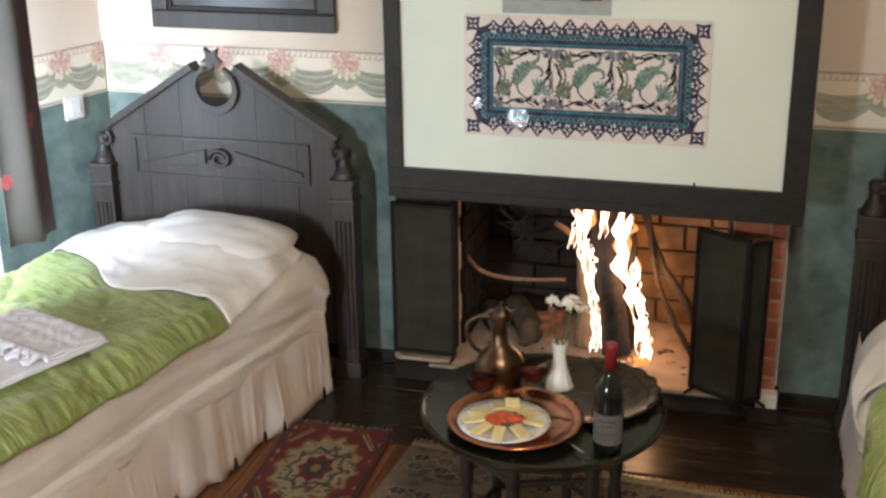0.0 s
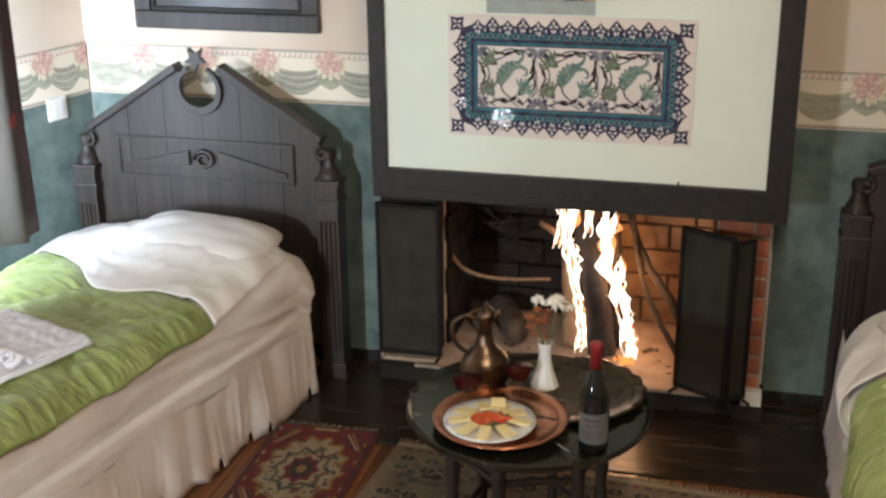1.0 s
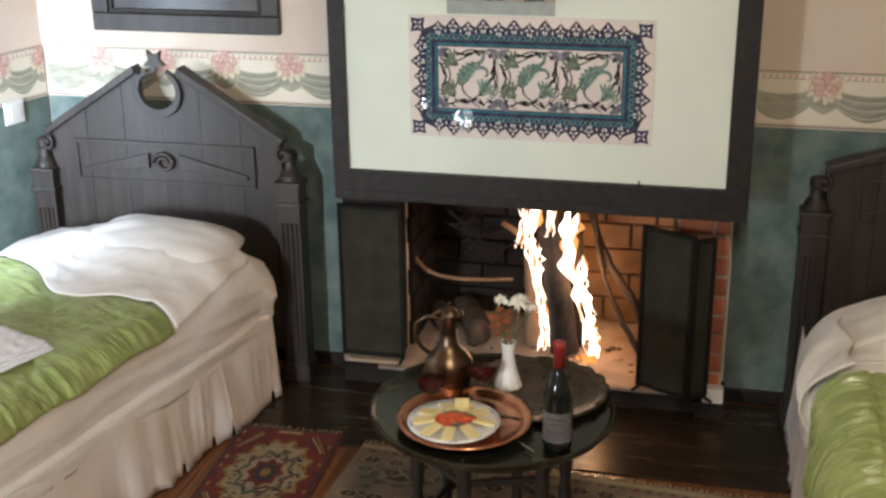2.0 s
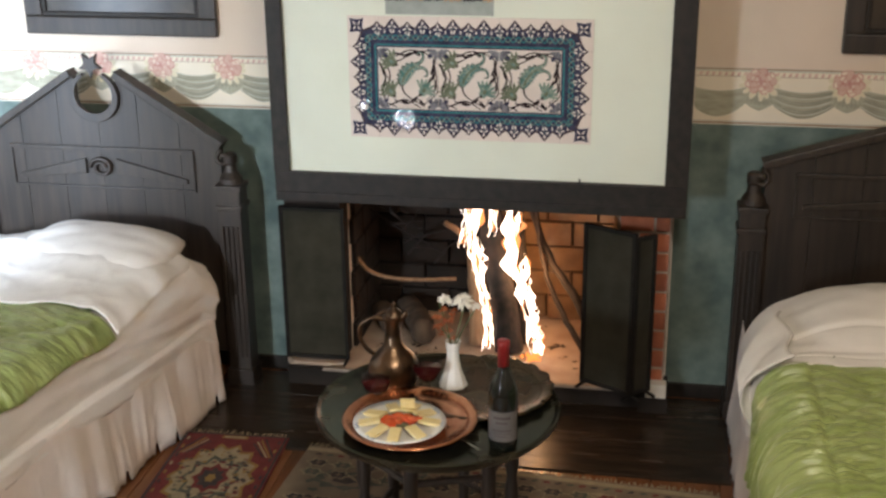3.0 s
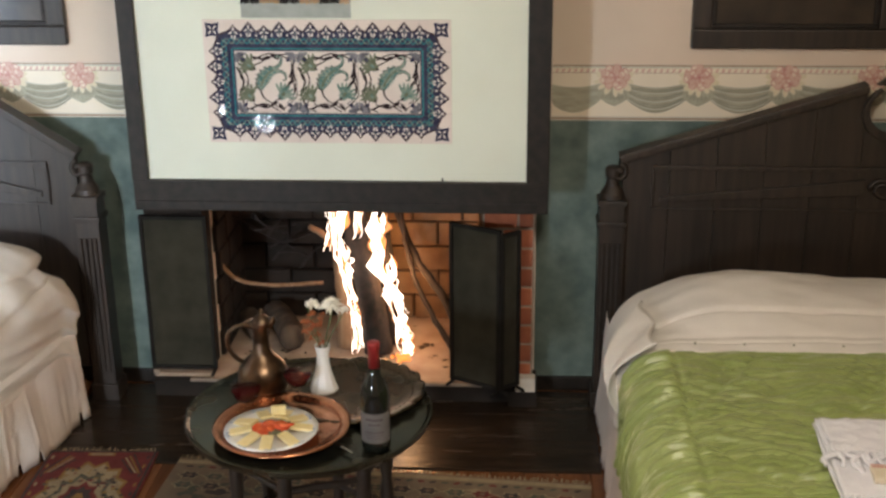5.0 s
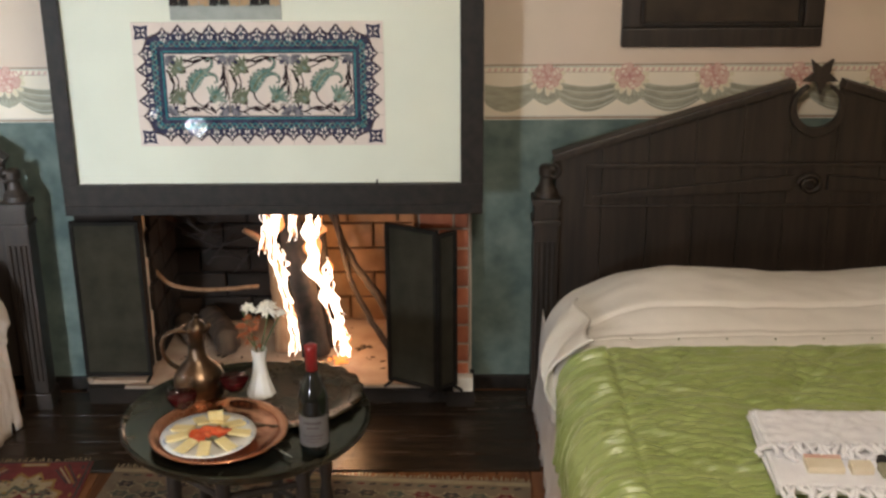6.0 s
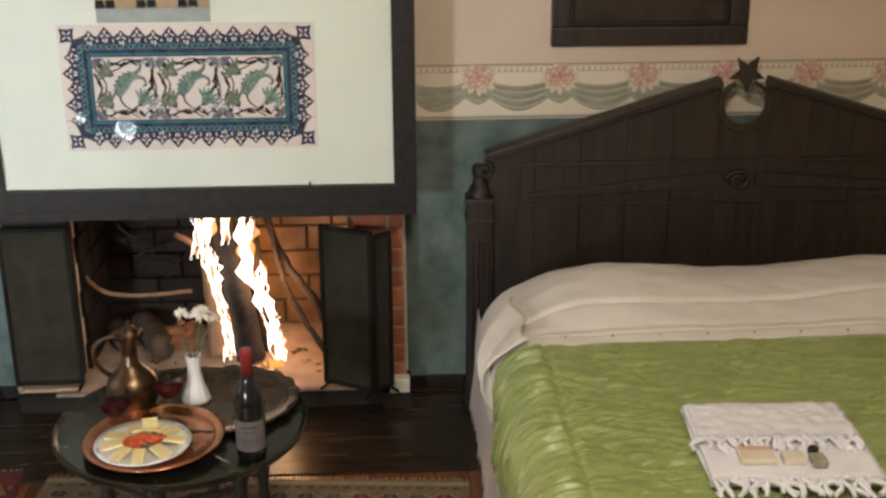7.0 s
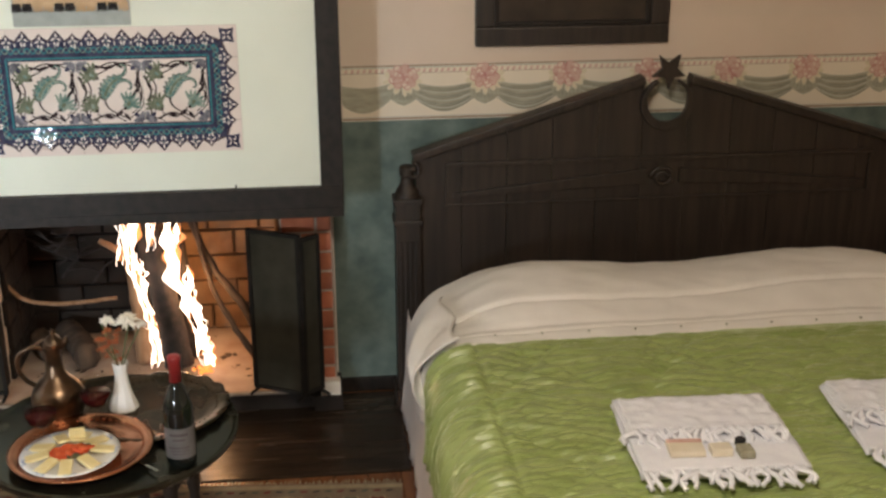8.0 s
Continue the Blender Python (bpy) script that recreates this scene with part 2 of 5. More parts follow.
# tilted patches added to put two highlights on the lower left tiles
for glaze in (M_TILE, M_NAVY, M_TURQ):
    glint_bump(glaze, 0.185, -0.009, 0.066, 0.045)
    glint_bump(glaze, 0.050, -0.009, 0.112, 0.024)
M_GLASS, gn, gl, _ = node_mat("clear_glass", (1, 1, 1), 0.02)
clear, shine, both = gn.new("ShaderNodeBsdfTransparent"), gn.new("ShaderNodeBsdfGlossy"), gn.new("ShaderNodeMixShader")
clear.inputs[0].default_value = (0.97, 0.98, 0.97, 1)
shine.inputs["Roughness"].default_value, both.inputs[0].default_value = 0.03, 0.025
gl.new(clear.outputs[0], both.inputs[1])
gl.new(shine.outputs[0], both.inputs[2])
gl.new(both.outputs[0], gn["Material Output"].inputs[0])
M_FLAME, fn, fl, fp = node_mat("flame", (1.0, 0.5, 0.15), 0.9)
lw = fn.new("ShaderNodeTexNoise")
lw.inputs["Scale"].default_value = 9.0
fr_ = fn.new("ShaderNodeValToRGB")
fr_.color_ramp.elements[0].position, fr_.color_ramp.elements[1].position = 0.35, 0.55
fr_.color_ramp.elements[0].color, fr_.color_ramp.elements[1].color = (1.0, 0.72, 0.48, 1), (1.0, 0.86, 0.76, 1)
fl.new(lw.outputs["Fac"], fr_.inputs[0])
fl.new(fr_.outputs[0], fp.inputs["Emission Color"])
fp.inputs["Emission Strength"].default_value = 6.0
M_FLAMEEDGE, _, _, oe = node_mat("flame_edge", (0.5, 0.15, 0.03), 0.9)
oe.inputs["Emission Color"].default_value, oe.inputs["Emission Strength"].default_value = (1.0, 0.42, 0.15, 1), 1.0
M_EMBER, _, _, ep = node_mat("ember", (0.2, 0.05, 0.02), 0.9)
ep.inputs["Emission Color"].default_value, ep.inputs["Emission Strength"].default_value = (1.0, 0.30, 0.06, 1), 1.6


# ---------------------------------------------------------------- mesh helpers
def thing(name, x, y, z, label, category, group="", rz=0.0):
    ob = new(name)
    ob.matrix_world = pose(x, y, z, 0, 0, rz)
    return tagged(ob, label, category, group)


def obj(name, bm, mat, smooth=False):
    me = bpy.data.meshes.new(name)
    bm.normal_update()
    bm.to_mesh(me)
    bm.free()
    if smooth:
        for poly in me.polygons:
            poly.use_smooth = True
    if mat:
        me.materials.append(mat)
    return new(name, me)


def part(name, bm, mat, parent, label="", smooth=False):
    """Links a bmesh, in its parent's own axes, as one mesh under a thing or a part."""
    ob = obj(name, bm, mat, smooth)
    ob.parent = parent
    if label:
        ob["label"] = label
    return ob


def structure(name, bm, mat, label, category, smooth=False):
    return tagged(obj(name, bm, mat, smooth), label, category, kind="structure")


def B(*boxes, bevel=0.0):
    """A bmesh of boxes (x0, x1, y0, y1, z0, z1), with bevelled edges."""
    bm = bmesh.new()
    for x0, x1, y0, y1, z0, z1 in boxes:
        v = [bm.verts.new((x, y, z)) for z in (z0, z1) for x, y in ((x0, y0), (x1, y0), (x1, y1), (x0, y1))]
        for f in ((3, 2, 1, 0), (4, 5, 6, 7), (0, 1, 5, 4), (1, 2, 6, 5), (2, 3, 7, 6), (3, 0, 4, 7)):
            bm.faces.new([v[i] for i in f])
    if bevel:
        bmesh.ops.bevel(bm, geom=list(bm.edges), offset=bevel, segments=2, affect="EDGES", profile=0.6)
    return bm


def lathe(profile, segs=48, bm=None, x=0, y=0):
    """Turns (r, z) pairs round the z axis."""
    bm = bm or bmesh.new()
    rings = []
    for r, z in profile:
        rings.append([bm.verts.new((x + r * math.cos(2 * math.pi * k / segs), y + r * math.sin(2 * math.pi * k / segs), z)) for k in range(segs)])
    for a, b in zip(rings, rings[1:]):
        for k in range(segs):
            bm.faces.new((a[k], a[(k + 1) % segs], b[(k + 1) % segs], b[k]))
    for ring, flip in ((rings[0], True), (rings[-1], False)):
        bm.faces.new(ring[::-1] if flip else ring)
    return bm


def prism(outline, y0, y1, bm=None, bevel=0.0):
    """An outline of (x, z), thick from y0 to y1."""
    bm = bm or bmesh.new()
    a = [bm.verts.new((x, y0, z)) for x, z in outline]
    b = [bm.verts.new((x, y1, z)) for x, z in outline]
    n = len(outline)
    faces = [bm.faces.new(a), bm.faces.new(b[::-1])]
    for k in range(n):
        faces.append(bm.faces.new((a[k], b[k], b[(k + 1) % n], a[(k + 1) % n])))
    if bevel:
        bmesh.ops.bevel(bm, geom=list({e for f in faces[:1] for e in f.edges}), offset=bevel, segments=2, affect="EDGES", profile=0.6)
    bmesh.ops.recalc_face_normals(bm, faces=list(bm.faces))
    return bm


def plan(outline, z0, z1):
    """A ground plan of (x, y), upright from z0 to z1."""
    bm = bmesh.new()
    a, b = [[bm.verts.new((x, y, z)) for x, y in outline] for z in (z0, z1)]
    n = len(outline)
    bm.faces.new(a), bm.faces.new(b)
    for k in range(n):
        bm.faces.new((a[k], a[(k + 1) % n], b[(k + 1) % n], b[k]))
    bmesh.ops.recalc_face_normals(bm, faces=list(bm.faces))
    return bm


def tube(points, radii, segs=10, bm=None):
    """A tapered rod through points."""
    bm = bm or bmesh.new()
    pts = [Vector(p) for p in points]
    if not hasattr(radii, "__len__"):
        radii = [radii] * len(pts)
    rings, side = [], None
    for k, p in enumerate(pts):
        d = (pts[min(k + 1, len(pts) - 1)] - pts[max(k - 1, 0)]).normalized()
        if side is None:
            side = d.orthogonal().normalized()
        side = (side - d * side.dot(d)).normalized()
        up = d.cross(side)
        rings.append([bm.verts.new(p + radii[k] * (math.cos(2 * math.pi * j / segs) * side + math.sin(2 * math.pi * j / segs) * up)) for j in range(segs)])
    for a, b in zip(rings, rings[1:]):
        for j in range(segs):
            bm.faces.new((a[j], a[(j + 1) % segs], b[(j + 1) % segs], b[j]))
    bm.faces.new(rings[0][::-1]), bm.faces.new(rings[-1])
    return bm


def bend(points, n=8):
    """A smooth curve (Catmull-Rom) through points."""
    p = [Vector(q) for q in points]
    p = [2 * p[0] - p[1]] + p + [2 * p[-1] - p[-2]]
    out = []
    for k in range(1, len(p) - 2):
        for j in range(n):
            t = j / n
            out.append(0.5 * (2 * p[k] + (p[k + 1] - p[k - 1]) * t + (2 * p[k - 1] - 5 * p[k] + 4 * p[k + 1] - p[k + 2]) * t * t + (3 * p[k] - p[k - 1] - 3 * p[k + 1] + p[k + 2]) * t ** 3))
    return out + [p[-2]]


def sheet(nu, nv, f, bm=None, thick=0.0):
    """A cloth: f(u, v) with u, v from 0 to 1 gives the place."""
    bm = bm or bmesh.new()
    g = [[bm.verts.new(f(i / nu, j / nv)) for j in range(nv + 1)] for i in range(nu + 1)]
    for i in range(nu):
        for j in range(nv):
            bm.faces.new((g[i][j], g[i + 1][j], g[i + 1][j + 1], g[i][j + 1]))
    if thick:
        bmesh.ops.recalc_face_normals(bm, faces=list(bm.faces))
        bmesh.ops.solidify(bm, geom=list(bm.faces), thickness=thick)
    return bm


def nz(x, y=0.0, z=0.0, s=1.0):
    return noise.noise(Vector((x * s, y * s, z * s)))


# ---------------------------------------------------------------- flat print helpers
def ell(cx, cy, rx, ry, rot=0.0, n=12):
    c, s = math.cos(rot), math.sin(rot)
    return [(cx + rx * math.cos(t) * c - ry * math.sin(t) * s, cy + rx * math.cos(t) * s + ry * math.sin(t) * c) for t in (2 * math.pi * k / n for k in range(n))]


def ribbon(points, w0, w1=None, n=6):
    """A stroke through points, as one outline; its width goes from w0 to w1."""
    w1 = w0 if w1 is None else w1
    p = bend([(x, y, 0) for x, y in points], n) if len(points) > 2 else [Vector((x, y, 0)) for x, y in points]
    left, right = [], []
    for k, q in enumerate(p):
        d = (p[min(k + 1, len(p) - 1)] - p[max(k - 1, 0)]).normalized()
        w = (w0 + (w1 - w0) * k / (len(p) - 1)) / 2
        left.append((q.x - d.y * w, q.y + d.x * w)), right.append((q.x + d.y * w, q.y - d.x * w))
    return left + right[::-1]


def rect(x0, x1, y0, y1):
    return [(x0, y0), (x1, y0), (x1, y1), (x0, y1)]


def printed(name, shapes, place, parent, label=""):
    """Painted shapes (material, layer, outline) laid on a surface: place(a, b, height) gives the point."""
    verts, faces, slots, mats_ = [], [], [], []
    for mat, layer, outline in shapes:
        if mat not in mats_:
            mats_.append(mat)
        k = len(verts)
        verts += [place(a, b, 0.0003 * layer + 0.000001 * (len(faces) % 29)) for a, b in outline]
        faces.append(tuple(range(k, k + len(outline))))
        slots.append(mats_.index(mat))
    me = bpy.data.meshes.new(name)
    me.from_pydata(verts, [], faces)
    for mat in mats_:
        me.materials.append(mat)
    me.polygons.foreach_set("material_index", slots)
    me.update()
    ob = new(name, me)
    ob.parent = parent
    if label:
        ob["label"] = label
    return ob


# ---------------------------------------------------------------- room shell
WY, SX = 4.18, -2.56          # front wall, side wall
SPLAY = radians(16)           # the side wall's end stands askew
SD, SN = (-math.sin(SPLAY), -math.cos(SPLAY)), (math.cos(SPLAY), -math.sin(SPLAY))
BX, BY = -3.02, WY - 0.60 * math.cos(SPLAY)          # window bay behind the curtain
aside = lambda a, h=0.0: (SX + a * SD[0] + h * SN[0], WY + a * SD[1] + h * SN[1])
NX0, NX1 = -1.13, -0.13       # firebox opening
X1, Y0, ZC = 3.4, -2.2, 2.75
BZ0, BZ1 = 1.035, 1.232       # printed border
floor = structure("floor", B((BX - 0.2, X1, Y0, WY + 0.7, -0.12, -0.012)), M_FLOOR, "reddish brown varnished wooden floor", "floor")
wall_n = structure("wall_north", B((SX, NX0, WY, WY + 0.2, -0.012, ZC), (NX1, X1, WY, WY + 0.2, -0.012, ZC), (NX0, NX1, WY, WY + 0.2, 0.86, ZC)), M_CREAM, "cream papered wall above a teal dado", "wall")
structure("dado_north", B((SX + 0.006, -1.34, WY - 0.004, WY, 0.04, BZ0), (0.065, X1, WY - 0.004, WY, 0.04, BZ0)), M_TEAL, "mottled teal wallpaper below the border", "wallpaper")
structure("baseboard", B((SX + 0.03, -1.35, WY - 0.018, WY - 0.004, -0.012, 0.045), (0.075, X1, WY - 0.018, WY - 0.004, -0.012, 0.045), bevel=0.003), M_FRAME, "low dark wooden baseboard along the wall", "baseboard")
structure("wall_east", B((X1, X1 + 0.2, Y0, WY + 0.2, -0.012, ZC)), M_CREAM, "plain cream wall", "wall")
DO = (-2.78, -1.86, 0.10, 2.34)     # opening added behind the camera for the fill lamp
structure("wall_south", B((BX - 0.2, DO[0], Y0 - 0.2, Y0, -0.012, ZC), (DO[1], X1, Y0 - 0.2, Y0, -0.012, ZC), (DO[0], DO[1], Y0 - 0.2, Y0, -0.012, DO[2]), (DO[0], DO[1], Y0 - 0.2, Y0, DO[3], ZC)), M_CREAM, "plain cream wall", "wall")
back_opening = tagged(new("back_opening_1"), "white framed opening added behind the camera", "door", kind="structure")
part("opening_frame", B((DO[0], DO[0] + 0.06, Y0 - 0.14, Y0 - 0.08, DO[2], DO[3]), (DO[1] - 0.06, DO[1], Y0 - 0.14, Y0 - 0.08, DO[2], DO[3]), (DO[0] + 0.06, DO[1] - 0.06, Y0 - 0.14, Y0 - 0.08, DO[2], DO[2] + 0.08), (DO[0] + 0.06, DO[1] - 0.06, Y0 - 0.14, Y0 - 0.08, DO[3] - 0.06, DO[3])), M_WHITEPLASTIC, back_opening)
structure("ceiling", B((BX - 0.2, X1 + 0.2, Y0 - 0.2, WY + 0.2, ZC, ZC + 0.15)), M_CEIL, "plain pale ceiling", "ceiling")
WIN = (2.15, 3.50, 0.15, 2.30)
structure("wall_west", B((BX - 0.2, BX, Y0, WIN[0], -0.012, ZC), (BX - 0.2, BX, WIN[1], BY, -0.012, ZC), (BX - 0.2, BX, WIN[0], WIN[1], -0.012, WIN[2]), (BX - 0.2, BX, WIN[0], WIN[1], WIN[3], ZC)), M_CREAM, "cream papered side wall with a window bay", "wall")
structure("wall_northwest", plan([aside(0), aside(0.60), (BX - 0.2, BY), (BX - 0.2, WY + 0.2), (SX, WY + 0.2)], -0.012, ZC), M_CREAM, "cream papered end of the side wall", "wall")
structure("dado_west", plan([aside(0.004), aside(0.60), aside(0.60, 0.004), aside(0.004, 0.004)], 0.0, BZ0), M_TEAL, "mottled teal wallpaper below the border", "wallpaper")
win = tagged(new("window_1"), "white framed window in the side wall", "window", kind="structure")
part("window_frame", B((BX - 0.12, BX - 0.07, WIN[0], WIN[0] + 0.06, WIN[2], WIN[3]), (BX - 0.12, BX - 0.07, WIN[1] - 0.06, WIN[1], WIN[2], WIN[3]), (BX - 0.12, BX - 0.07, 2.90, 2.96, WIN[2], WIN[3]), (BX - 0.12, BX - 0.07, WIN[0] + 0.06, WIN[1] - 0.06, WIN[2], WIN[2] + 0.06), (BX - 0.12, BX - 0.07, WIN[0] + 0.06, WIN[1] - 0.06, WIN[3] - 0.06, WIN[3])), M_WHITEPLASTIC, win)
part("window_sill", B((BX - 0.07, BX + 0.03, WIN[0] - 0.02, WIN[1] + 0.02, WIN[2] - 0.025, WIN[2]), bevel=0.004), M_WHITEPLASTIC, win)

# printed wallpaper border: swags of cloth between pink roses
def border_shapes(roses, a0, a1):
    sh = [(M_PAPER, 0, rect(a0, a1, BZ0, BZ1))]
    sh += [(M_TAUPE, 1, rect(a0, a1, BZ1 - 0.006, BZ1 - 0.001)), (M_SWAGL, 1, rect(a0, a1, BZ1 - 0.012, BZ1 - 0.007)), (M_TAUPE, 1, rect(a0, a1, BZ1 - 0.030, BZ1 - 0.028)),
           (M_TAUPE, 1, rect(a0, a1, BZ0 + 0.003, BZ0 + 0.010)), (M_SWAGL, 1, rect(a0, a1, BZ0 + 0.011, BZ0 + 0.014))]
    x = a0 + 0.01
    while x < a1 - 0.02:
        sh.append((M_PINKL, 1, [(x, BZ1 - 0.027), (x + 0.009, BZ1 - 0.027), (x + 0.014, BZ1 - 0.015), (x + 0.005, BZ1 - 0.015)]))
        x += 0.021
    zt = BZ1 - 0.052
    clip = lambda q: (min(max(q[0], a0), a1), q[1])
    ends = [roses[0] - 0.28] + list(roses) + [roses[-1] + 0.28]
    for p, q in zip(ends, ends[1:]):
        if q < a0 + 0.02 or p > a1 - 0.02:
            continue
        w = q - p
        sag = lambda u, d0, d1: (p + w * u, zt - d0 - (d1 - d0) * (1 - (2 * u - 1) ** 2))
        top = [sag(k / 16, -0.006, 0.028) for k in range(17)]
        low = [sag(k / 16, 0.012, 0.118) for k in range(16, -1, -1)]
        sh.append((M_SWAG, 2, [clip(z) for z in top + low]))
        for d, mat in ((0.036, M_SWAGD), (0.050, M_SWAGL), (0.064, M_SWAGD), (0.078, M_SWAGL), (0.092, M_SWAGD), (0.105, M_SWAGL), (0.043, M_SWAGD), (0.071, M_SWAGD), (0.099, M_SWAGD), (0.112, M_SWAGD)):
            line = [clip(sag(k / 10, d * 0.25 + 0.004 * nz(k, d * 90, p * 9), d + 0.004 * nz(p * 7, d * 70))) for k in range(1, 10)]
            if all(a0 < z[0] < a1 for z in line):
                sh.append((mat, 3, ribbon(line, 0.002, 0.005, 2)))
    for r in roses:
        if not a0 - 0.02 < r < a1 + 0.02:
            continue
        skirt = [(r - 0.048, zt - 0.012), (r + 0.048, zt - 0.012), (r + 0.056, zt - 0.062), (r + 0.024, zt - 0.084), (r, zt - 0.094), (r - 0.024, zt - 0.084), (r - 0.056, zt - 0.062)]
        sh.append((M_SWAG, 4, [clip(z) for z in skirt]))
        for k in range(-3, 4):
            sh.append((M_SWAGD, 5, [clip(z) for z in ribbon([(r + 0.009 * k, zt - 0.02), (r + 0.014 * k, zt - 0.078 + 0.005 * abs(k))], 0.002)]))
        rnd = random.Random(int(r * 1000))
        for k in range(9):
            t = math.pi * (0.92 + 1.16 * k / 8) + rnd.uniform(-0.1, 0.1)
            sh.append((M_PETAL, 6, [clip(z) for z in ell(r + 0.050 * math.cos(t), zt + 0.002 + 0.042 * math.sin(t), rnd.uniform(0.016, 0.024), rnd.uniform(0.008, 0.012), t)]))
        for ring, (d, count, size) in enumerate(((0.034, 9, 0.0200), (0.022, 6, 0.0165), (0.010, 4, 0.011))):
            for k in range(count):
                t = 2 * math.pi * k / count + 0.5 * ring + rnd.uniform(-0.2, 0.2)
                cx, cy = r + d * math.cos(t), zt + 0.008 + 0.82 * d * math.sin(t)
                sh.append((M_PINK, 7 + 3 * ring, [clip(z) for z in ell(cx, cy, size, 0.8 * size, t)]))
                sh.append((M_PINKL, 8 + 3 * ring, [clip(z) for z in ell(cx + 0.004 * math.cos(t), cy + 0.004 * math.sin(t), 0.78 * size, 0.55 * size, t)]))
                if (k + ring) % 2:
                    sh.append((M_PAPER, 9 + 3 * ring, [clip(z) for z in ell(cx + 0.5 * size * math.cos(t), cy + 0.5 * size * math.sin(t), 0.16 * size, 0.5 * size, t, 8)]))
        sh.append((M_PINK, 17, [clip(z) for z in ell(r, zt + 0.008, 0.006, 0.005)]))
    return sh


border = tagged(new("border"), "printed wallpaper border of green swags and pink roses", "wallpaper", kind="structure")
printed("border_strip", border_shapes((0.326, 0.613, 0.905, 1.20, 1.497, 1.782, 2.07, 2.36), 0.11, 3.0), lambda a, b, h: (a, WY - 0.0045 - h, b), border)
printed("border_strip", border_shapes((-2.315, -2.06, -1.815, -1.558, -1.30), SX + 0.012, -1.26), lambda a, b, h: (a, WY - 0.0045 - h, b), border)
printed("border_strip", border_shapes((0.015, 0.225, 0.435), 0.010, 0.59), lambda a, b, h: (*aside(a, 0.0045 + h), b), border)

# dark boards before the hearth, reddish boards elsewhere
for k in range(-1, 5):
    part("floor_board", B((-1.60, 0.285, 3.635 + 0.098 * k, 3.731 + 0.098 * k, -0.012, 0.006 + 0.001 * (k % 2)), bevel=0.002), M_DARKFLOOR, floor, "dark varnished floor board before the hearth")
k = 0
x = -1.95
while x < 0.5:
    for y0, y1 in (((2.3, 4.15),) if x < -1.71 or x > 0.28 else ((2.3, 3.533),)):
        part("floor_board", B((x, x + 0.107, y0, y1, -0.012, 0.0 + 0.0008 * (k % 3)), bevel=0.0015), M_FLOOR, floor)
    x += 0.11
    k += 1

# ---------------------------------------------------------------- fireplace
HX0, HX1, HY = -1.284, 0.098, 3.83
hood = tagged(new("chimney_breast"), "white plastered chimney hood framed in dark wood", "fireplace", kind="structure")
part("hood_wall", B((HX0 + 0.012, HX1 - 0.012, HY, WY + 0.01, 0.84, ZC)), M_PLASTER, hood)
part("bottom_board", B((HX0 + 0.002, HX1 - 0.002, HY - 0.022, HY + 0.30, 0.808, 0.842), (HX0 + 0.002, HX1 - 0.002, HY - 0.022, HY - 0.001, 0.842, 0.913), bevel=0.003), M_FRAME, hood)
part("side_board", B((HX0, HX0 + 0.054, HY - 0.022, HY - 0.001, 0.913, ZC), bevel=0.003), M_FRAME, hood)
part("side_board", B((HX1 - 0.074, HX1, HY - 0.022, HY - 0.001, 0.913, ZC), (HX1 - 0.012, HX1, HY - 0.001, WY - 0.005, 0.842, ZC), bevel=0.003), M_FRAME, hood)
part("side_board", B((HX0, HX0 + 0.012, HY - 0.001, WY - 0.005, 0.842, ZC), bevel=0.002), M_FRAME, hood)
part("nail", tube([(-0.249, HY - 0.02, 0.912), (-0.249, HY - 0.03, 0.93)], 0.003, 6), M_IRON, hood)

fb = tagged(new("firebox"), "brick firebox with a pale stone hearth", "fireplace", kind="structure")
part("hearth_plinth", B((-1.345, -0.03, 4.02, 4.75, -0.012, 0.066), (-0.03, 0.075, 3.985, 4.75, -0.012, 0.066), (-1.343, -0.014, 3.998, 4.1, 0.066, 0.081)), M_SOOTDIM, fb, "dark sooty plinth")
part("hearth", B((-1.345, -1.12, 4.03, 4.75, 0.081, 0.095), (-1.12, -0.012, 3.995, 4.75, 0.081, 0.095), bevel=0.004), M_HEARTH, fb, "pale sooty stone hearth")
part("hearth_edge", B((-1.20, -0.05, 3.980, 3.996, 0.086, 0.098), bevel=0.003), M_MORTAR, fb, "white stone hearth edge")
# back split at -0.74: shade left of the fire is in the colour
part("firebox_back", B((NX0 - 0.1, -0.74, 4.62, 4.75, 0.09, 1.6)), M_SOOTDIM, fb)
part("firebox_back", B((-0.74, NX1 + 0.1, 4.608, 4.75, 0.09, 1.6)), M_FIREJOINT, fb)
part("firebox_side", B((NX0 - 0.1, NX0, 4.20, 4.62, 0.09, 1.6)), M_SOOTDIM, fb)
part("firebox_side", B((NX1, NX1 + 0.1, 4.20, 4.62, 0.09, 1.6)), M_SOOTDIM, fb)
part("pier", B((-1.345, NX0 - 0.004, 4.075, WY + 0.02, 0.09, 0.745)), M_SOOTDIM, fb)
part("pier", B((NX1 + 0.004, 0.058, 4.03, WY + 0.02, 0.09, 0.745)), M_MORTAR, fb)
part("pier_cap", B((-1.322, NX0 - 0.002, 4.05, WY, 0.746, 0.77), bevel=0.005), M_MARBLE, fb, "white plaster ledge")
part("pier_cap", B((NX1 + 0.002, 0.062, 4.005, WY, 0.746, 0.762), bevel=0.005), M_MARBLE, fb, "white plaster ledge")
block = tagged(obj("stone_block", B((-0.004, 0.068, 3.985, 4.028, 0.067, 0.122), bevel=0.004), M_MARBLE), "small white stone block by the hearth", "block")

